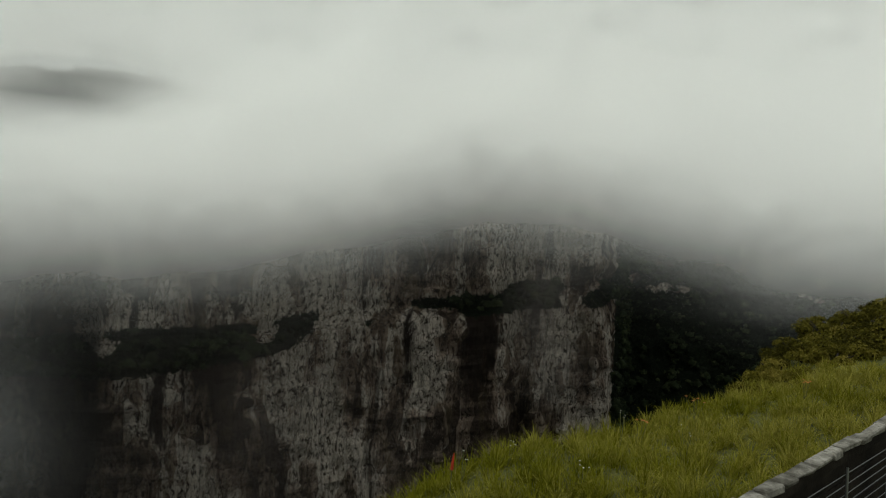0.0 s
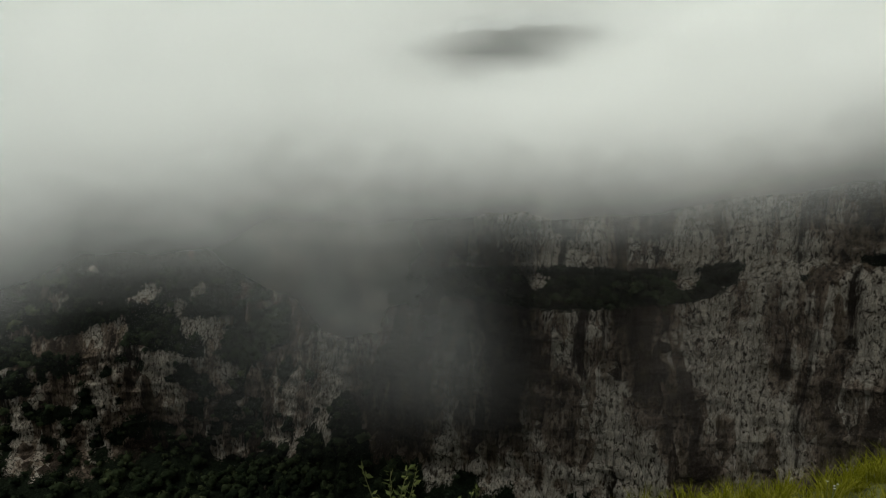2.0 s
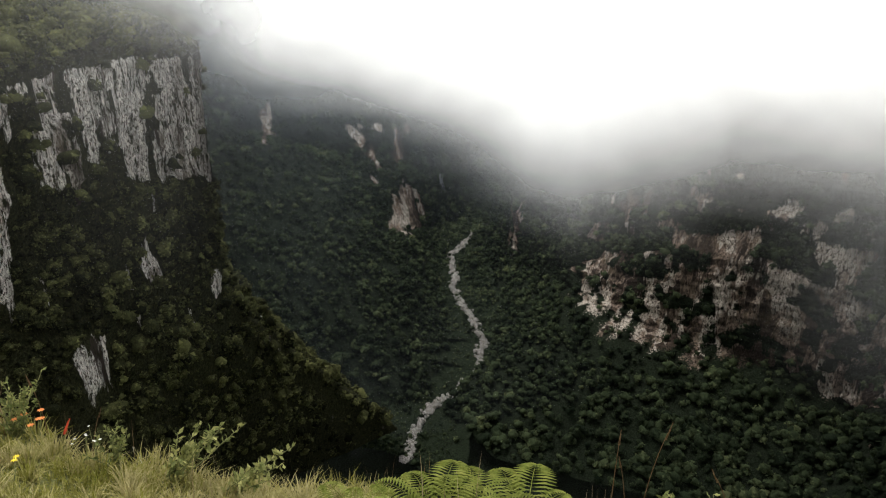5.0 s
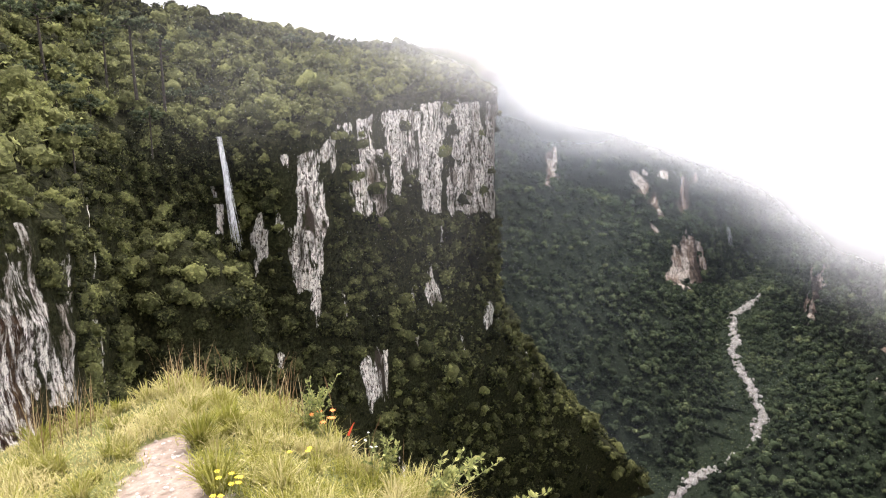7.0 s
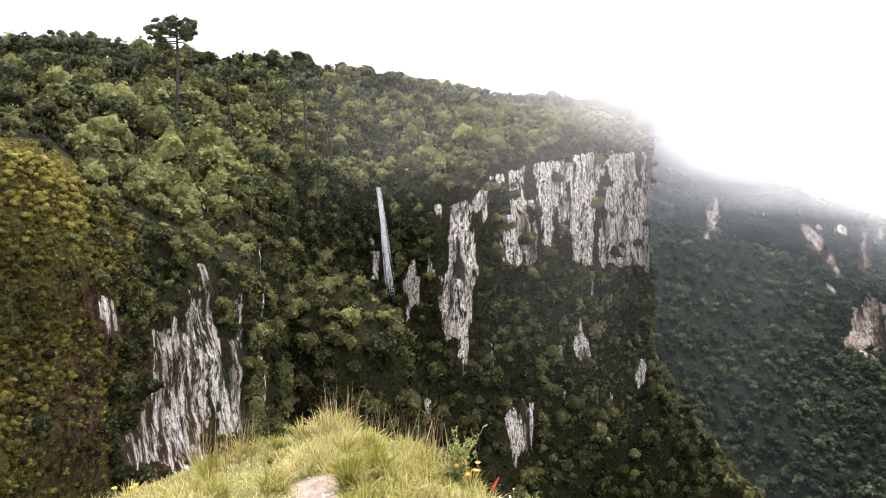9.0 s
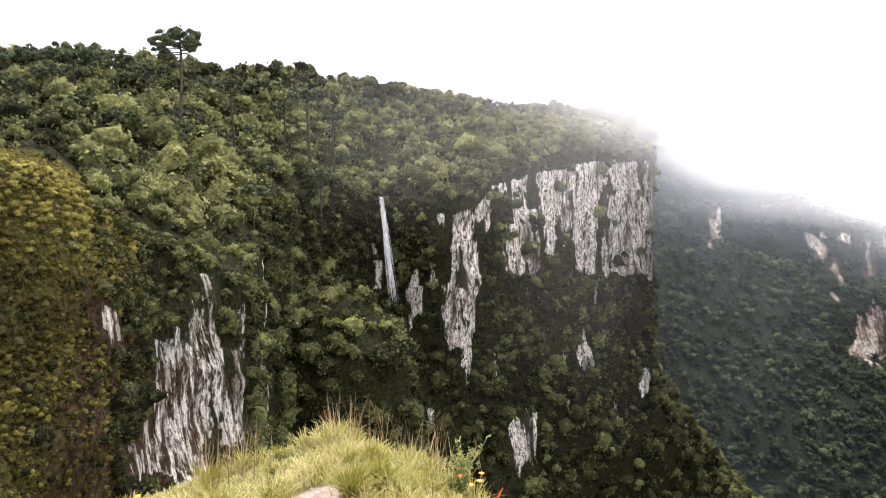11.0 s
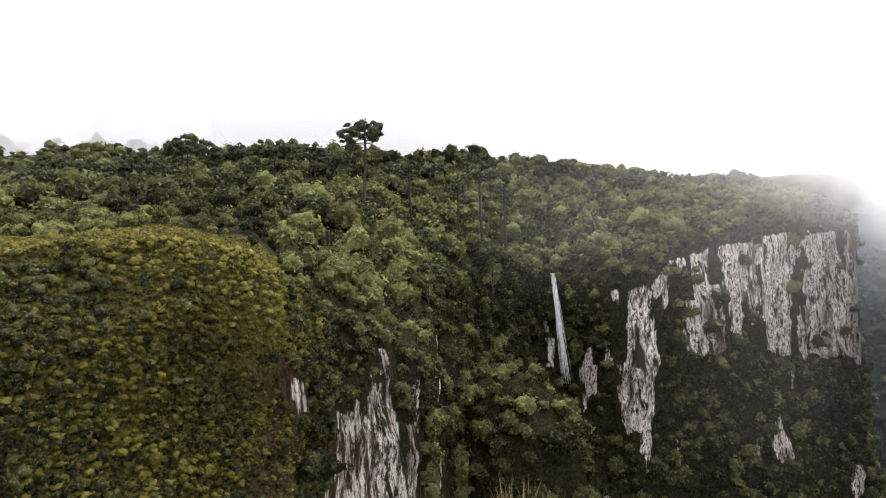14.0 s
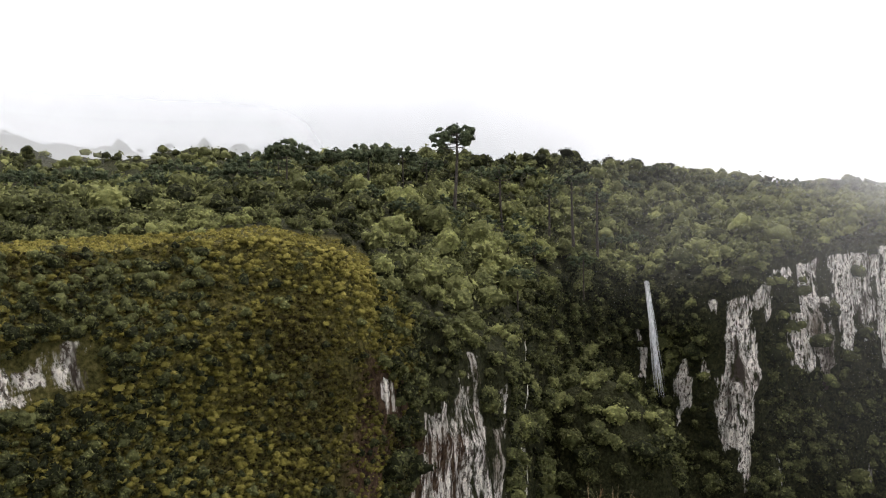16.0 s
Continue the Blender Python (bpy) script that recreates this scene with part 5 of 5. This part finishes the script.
shrub("leafy_shrub", 118.6, 3.95, 0.40, 0.17, 24, 0.028, "small yellow-green bush at the end of the knoll", 0.6)
shrub("leafy_shrub", 38.0, 3.3, 0.85, 0.20, 14, 0.045, "tall leafy shrub growing up over the brink", 0.45)
shrub("leafy_shrub", 42.5, 3.3, 0.55, 0.18, 10, 0.04, "low leafy shrub growing over the brink", 0.4)
shrub("leafy_shrub", 63.5, 3.25, 0.40, 0.16, 10, 0.05, "low leafy shrub growing over the brink", 0.6)
shrub("leafy_shrub", 33.0, 3.7, 0.45, 0.22, 10, 0.04, "low leafy shrub growing over the brink", 0.4)
for az_s, d_s, h_s, sp_s, n_s, l_s in ((30.0, 4.0, 0.50, 0.22, 14, 0.034), (31.8, 3.7, 0.42, 0.2, 12, 0.032), (35.0, 3.5, 0.42, 0.2, 14, 0.03), (36.6, 3.4, 0.50, 0.2, 14, 0.032), (39.6, 3.35, 0.55, 0.22, 14, 0.034),
                                       (41.0, 3.3, 0.46, 0.2, 12, 0.034), (46.0, 3.2, 0.40, 0.2, 10, 0.034), (60.8, 3.2, 0.36, 0.18, 10, 0.034)):
    shrub("leafy_shrub", az_s, d_s, h_s, sp_s, n_s, l_s, "fine-leaved green shrub crowding the brink", 0.35)
shrub("leafy_shrub", 108.5, 3.45, 0.34, 0.22, 12, 0.045, "sprawling pale green shrub on the slope", 0.7, lean=(0.22, 0.1))
shrub("leafy_shrub", 104.5, 3.35, 0.30, 0.18, 10, 0.045, "sprawling pale green shrub on the slope", 0.75, lean=(0.2, 0.0))
shrub("leafy_shrub", 112.5, 3.6, 0.32, 0.14, 9, 0.035, "thin white-flowered shrub on the slope", 0.6)


def fern(az, d, fronds, length, label, lift=0.0):
    """Arching fronds with paired leaflets."""
    root = tagged(new("fern"), label, "fern", "ferns on the brink")
    x, y, z = ground_at(az, d)
    root.matrix_basis = pose(x, y, z + lift, 0, 0, az)
    for i in range(fronds):
        a = i * 6.283 / fronds + rng.uniform(-.2, .2)
        L = length * rng.uniform(0.75, 1.1)
        s = np.linspace(0, 1, 22)
        pts = np.stack((np.cos(a) * L * 0.75 * s, np.sin(a) * L * 0.75 * s, L * (0.85 * s - 0.62 * s ** 2.2)), 1)
        hd, sd = np.array((math.cos(a), math.sin(a), 0)), np.array((-math.sin(a), math.cos(a), 0))
        v, f = tube(pts, 0.004, 0.001, 4)
        v, f = list(v), list(map(tuple, f))
        for j in range(3, 22):
            w = L * 0.24 * math.sin(math.pi * (0.12 + 0.86 * s[j])) ** 0.8
            for sg in (-1, 1):
                b = len(v)
                tip = pts[j] + sd * sg * w + hd * w * 0.45 - np.array((0, 0, w * 0.25))
                mid_p = (pts[j] + tip) / 2 + np.array((0, 0, w * 0.08))
                v += [pts[j], mid_p + hd * L * 0.018, tip, mid_p - hd * L * 0.018]
                f.append((b, b + 1, b + 2, b + 3))
        v = np.array(v)
        part("frond", mesh_np("frond", v, np.array(f), None, {"tint": 0.5 + rng.normal(size=len(v)) * 0.08}), M_FERN, root)
    return root


fern(85.6, 3.15, 9, 0.55, "bright yellow-green fern at the brink", -0.05)
fern(82.0, 3.3, 8, 0.48, "bright yellow-green fern at the brink", -0.05)
fern(77.2, 3.2, 9, 0.55, "bright yellow-green fern at the brink", -0.05)
fern(93.0, 3.1, 8, 0.40, "bright yellow-green fern at the brink", -0.05)


def small_flower(az, d, height, size, mat, heads, label):
    root = tagged(new("wild_flower"), label, "flower", "wild flowers")
    root.matrix_basis = pose(*ground_at(az, d), 0, 0, az * 7 % 360)
    for i in range(heads):
        dx, dy, h = rng.normal() * 0.035, rng.normal() * 0.035, height * rng.uniform(0.8, 1.1)
        v, q = tube(np.array([(0, 0, 0), (dx * .6, dy * .6, h * .6), (dx, dy, h)]), 0.002, 0.0015, 4)
        part("stalk", mesh_np("stalk", v, q), M_STEM, root)
        vs, fs = [], []
        for k5 in range(7):
            a = k5 * 0.8976
            c, s5 = math.cos(a) * size, math.sin(a) * size
            b = len(vs)
            vs += [(dx, dy, h), (dx + c * .55 - s5 * .22, dy + s5 * .55 + c * .22, h + size * .25), (dx + c, dy + s5, h + size * .12), (dx + c * .55 + s5 * .22, dy + s5 * .55 - c * .22, h + size * .25)]
            fs.append((b, b + 1, b + 2, b + 3))
        part("petals", mesh_np("petals", np.array(vs), np.array(fs)), mat, root)
    return root


for az_f, d_f, h_f in ((126.4, 2.95, 0.11), (125.9, 3.0, 0.12), (125.3, 3.05, 0.12), (144.5, 4.0, 0.18), (119.5, 3.3, 0.12)):
    small_flower(az_f, d_f, h_f, 0.016, M_YELLOW, 3, "small yellow flowers in the knoll grass")
small_flower(117.4, 3.85, 0.2, 0.02, M_ORANGE, 6, "orange flowers beside the small bush")
for az_f, d_f, h_f in ((-6, 5.2, .22), (-12, 4.6, .2), (-20, 5.6, .24), (-17, 3.6, .2), (3, 4.2, .2), (-9.5, 3.9, .18), (-15, 5.9, .3), (-2.2, 4.9, .25), (114.5, 3.6, .2), (113.6, 3.6, .24)):
    small_flower(az_f, d_f, h_f, 0.008, M_WHITE, 4, "tiny white flowers among the grass")
for az_f, d_f in ((-16.5, 6.0), (-20.5, 7.0), (-28, 7.6)):
    small_flower(az_f, d_f, 0.25, 0.016, M_ORANGE, 5, "orange flowers among the rim grass")


def seed_stalk(az, d, height, lean):
    """A dry stalk with a thin seed head."""
    root = tagged(new("seed_stalk"), "tall dry grass stalk with a thin seed head on the brink", "grass stalk", "seed stalks")
    root.matrix_basis = pose(*ground_at(az, d), 0, 0, az)
    s = np.linspace(0, 1, 7)
    pts = np.stack((lean * s ** 2, 0 * s, height * s), 1)
    v, q = tube(pts, 0.0035, 0.0018, 5)
    part("stalk", mesh_np("stalk", v, q, smooth_faces=True), M_STRAW, root)
    head = np.stack((lean * (0.98 + 0.3 * s), 0.004 * np.sin(9 * s), height * (0.96 + 0.16 * s)), 1)
    v, q = tube(head, 0.006, 0.0015, 5)
    part("seed_head", mesh_np("seed_head", v, q, smooth_faces=True), M_STRAW, root)
    return root


for az_s, d_s, h_s, ln in ((69.6, 3.3, 0.54, 0.01), (67.0, 3.3, 0.62, 0.08), (68.2, 3.35, 0.40, -0.05), (59.0, 3.3, 0.42, -0.12), (114.0, 3.9, 0.36, 0.06), (116.6, 4.0, 0.42, -0.05), (121.5, 4.5, 0.36, 0.08), (125.0, 4.7, 0.34, -0.06), (129.0, 4.8, 0.3, 0.05)):
    seed_stalk(az_s, d_s, h_s, ln)


# ---------------------------------------------------------------- bushes up the rim
def bush(az, d, r, height, tint0, label):
    root = tagged(new("rim_bush"), label, "bush", "bushes up the rim")
    x, y, z = ground_at(az, d)
    root.matrix_basis = pose(x, y, z - 0.05, 0, 0, az)
    for i in range(5):
        a = i * 1.257 + rng.uniform(-.3, .3)
        s = np.linspace(0, 1, 6)
        v, q = tube(np.stack((np.cos(a) * r * .6 * s ** 1.3, np.sin(a) * r * .6 * s ** 1.3, height * .75 * s), 1), 0.018, 0.006, 5)
        part("branch", mesh_np("branch", v, q, smooth_faces=True), M_BARK, root)
    c = np.clip(rng.normal(size=(16, 3)), -1.1, 1.1) * (r * .55, r * .55, height * 0.26) + (0, 0, height * 0.38)
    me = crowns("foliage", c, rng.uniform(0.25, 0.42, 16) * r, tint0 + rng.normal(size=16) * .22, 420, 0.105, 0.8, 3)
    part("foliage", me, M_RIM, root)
    return root


for az_b, d_b, r_b, h_b, t_b in ((-25.0, 9.6, 0.5, 0.6, 0.35), (-26.6, 10.6, 0.6, 0.75, 0.3), (-28.3, 12.0, 0.7, 0.9, 0.45), (-30.3, 13.0, 0.8, 1.0, 0.3), (-32.6, 14.5, 0.9, 1.1, 0.4),
                                 (-23.4, 8.8, 0.4, 0.4, 0.4), (-35.5, 14.0, 1.0, 1.1, 0.35), (-28.6, 10.2, 0.6, 0.5, 0.45), (-31.5, 11.0, 0.8, 0.6, 0.3), (-26.0, 9.0, 0.45, 0.35, 0.55), (-34, 12.0, 0.8, 0.7, 0.4), (-38.5, 15.0, 1.2, 1.3, 0.3)):
    bush(az_b - 1.2, d_b, r_b * 0.8, h_b * 0.55, t_b, "dense olive-green bush climbing the rim")


# ---------------------------------------------------------------- fence of the lookout
def weathered(name, a, b, scale):
    n = Nodes(name)
    v, w = n.noise(n.pos, scale, 6, 0.7), n.noise(n.pos, scale * 0.2, 3)
    col = n.mix(n.ramp(w, (0.4, (0, 0, 0)), (0.65, (1, 1, 1))), n.ramp(v, (0.3, a), (0.7, b)), tuple(c * 0.55 for c in a))
    n.principled(col, 0.9, n.bump(v, 0.7, 0.006), 0.2)
    return n.done()


M_COPING = weathered("coping_stone", (0.17, 0.16, 0.13), (0.50, 0.48, 0.43), 60)
M_BOARD = weathered("dark_board", (0.018, 0.014, 0.011), (0.045, 0.035, 0.028), 25)
M_WIRE = Nodes("galvanised_wire")
M_WIRE.principled((0.35, 0.36, 0.37), 0.45, None, 0.5, Metallic=0.8)
M_WIRE = M_WIRE.done()


def box(w, d, h, cut=0.12, jitter=0.0):
    bm = bmesh.new()
    bmesh.ops.create_cube(bm, size=1.0)
    for v in bm.verts:
        v.co = Vector((v.co.x * w, v.co.y * d, v.co.z * h)) + Vector([random.uniform(-jitter, jitter) for _ in range(3)])
    bmesh.ops.bevel(bm, geom=bm.edges[:], offset=min(w, d, h) * cut, segments=1, affect="EDGES")
    return bm


def fence():
    """A low timber fence with wires stretched along it and a row of flat stones on its rail."""
    root = tagged(new("lookout_fence"), "dark timber fence with taut wires and a flat stone coping", "fence")
    a, b = Vector((0.02, 1.06, 0)), Vector((4.6, 5.17, 0))
    run_f, along = (b - a).length, math.degrees(math.atan2(b.y - a.y, b.x - a.x))
    root.matrix_basis = pose(a.x, a.y, 0, 0, 0, along)
    top = 0.83
    rail = part("rail", box(run_f, 0.042, 0.04), M_BOARD, root)
    rail.location = (run_f / 2, 0.02, top)
    x = 0.0
    while x < run_f - 0.1:
        w = random.uniform(0.07, 0.2)
        st = part("coping_stone", box(w - 0.012, random.uniform(0.036, 0.052), random.uniform(0.014, 0.024), 0.2, 0.006), M_COPING, root)
        st.location, st.rotation_euler = (x + w / 2, 0.0, top + 0.04), (random.uniform(-.05, .05), random.uniform(-.03, .03), random.uniform(-.05, .05))
        x += w
    for i in range(9):
        bd = part("board", box(run_f, 0.018, 0.085, 0.1), M_BOARD, root)
        bd.location = (run_f / 2, 0.045, top - 0.07 - i * 0.092)
    for i in range(22):
        s = np.linspace(0, run_f, 9)
        v, q = tube(np.stack((s, 0 * s - 0.012, top - 0.045 - i * 0.034 + 0.004 * np.sin(s * 2 + i)), 1), 0.0016, 0.0016, 5)
        part("wire", mesh_np("wire", v, q, smooth_faces=True), M_WIRE, root)
    x = 0.9
    while x < run_f:
        v, q = tube(np.array([(x, -0.018, top - 0.02), (x + 0.015, -0.02, 0.45), (x, -0.018, 0.02)]), 0.0045, 0.0045, 5)
        part("stay", mesh_np("stay", v, q, smooth_faces=True), M_WIRE, root, "pale upright wire stay")
        x += 0.42
    for x in (0.05, 1.9, 3.8, run_f - 0.05):
        po = part("post", box(0.09, 0.09, top + 0.2), M_BOARD, root)
        po.location = (x, 0.10, (top - 0.45) / 2)
    return root


fence()
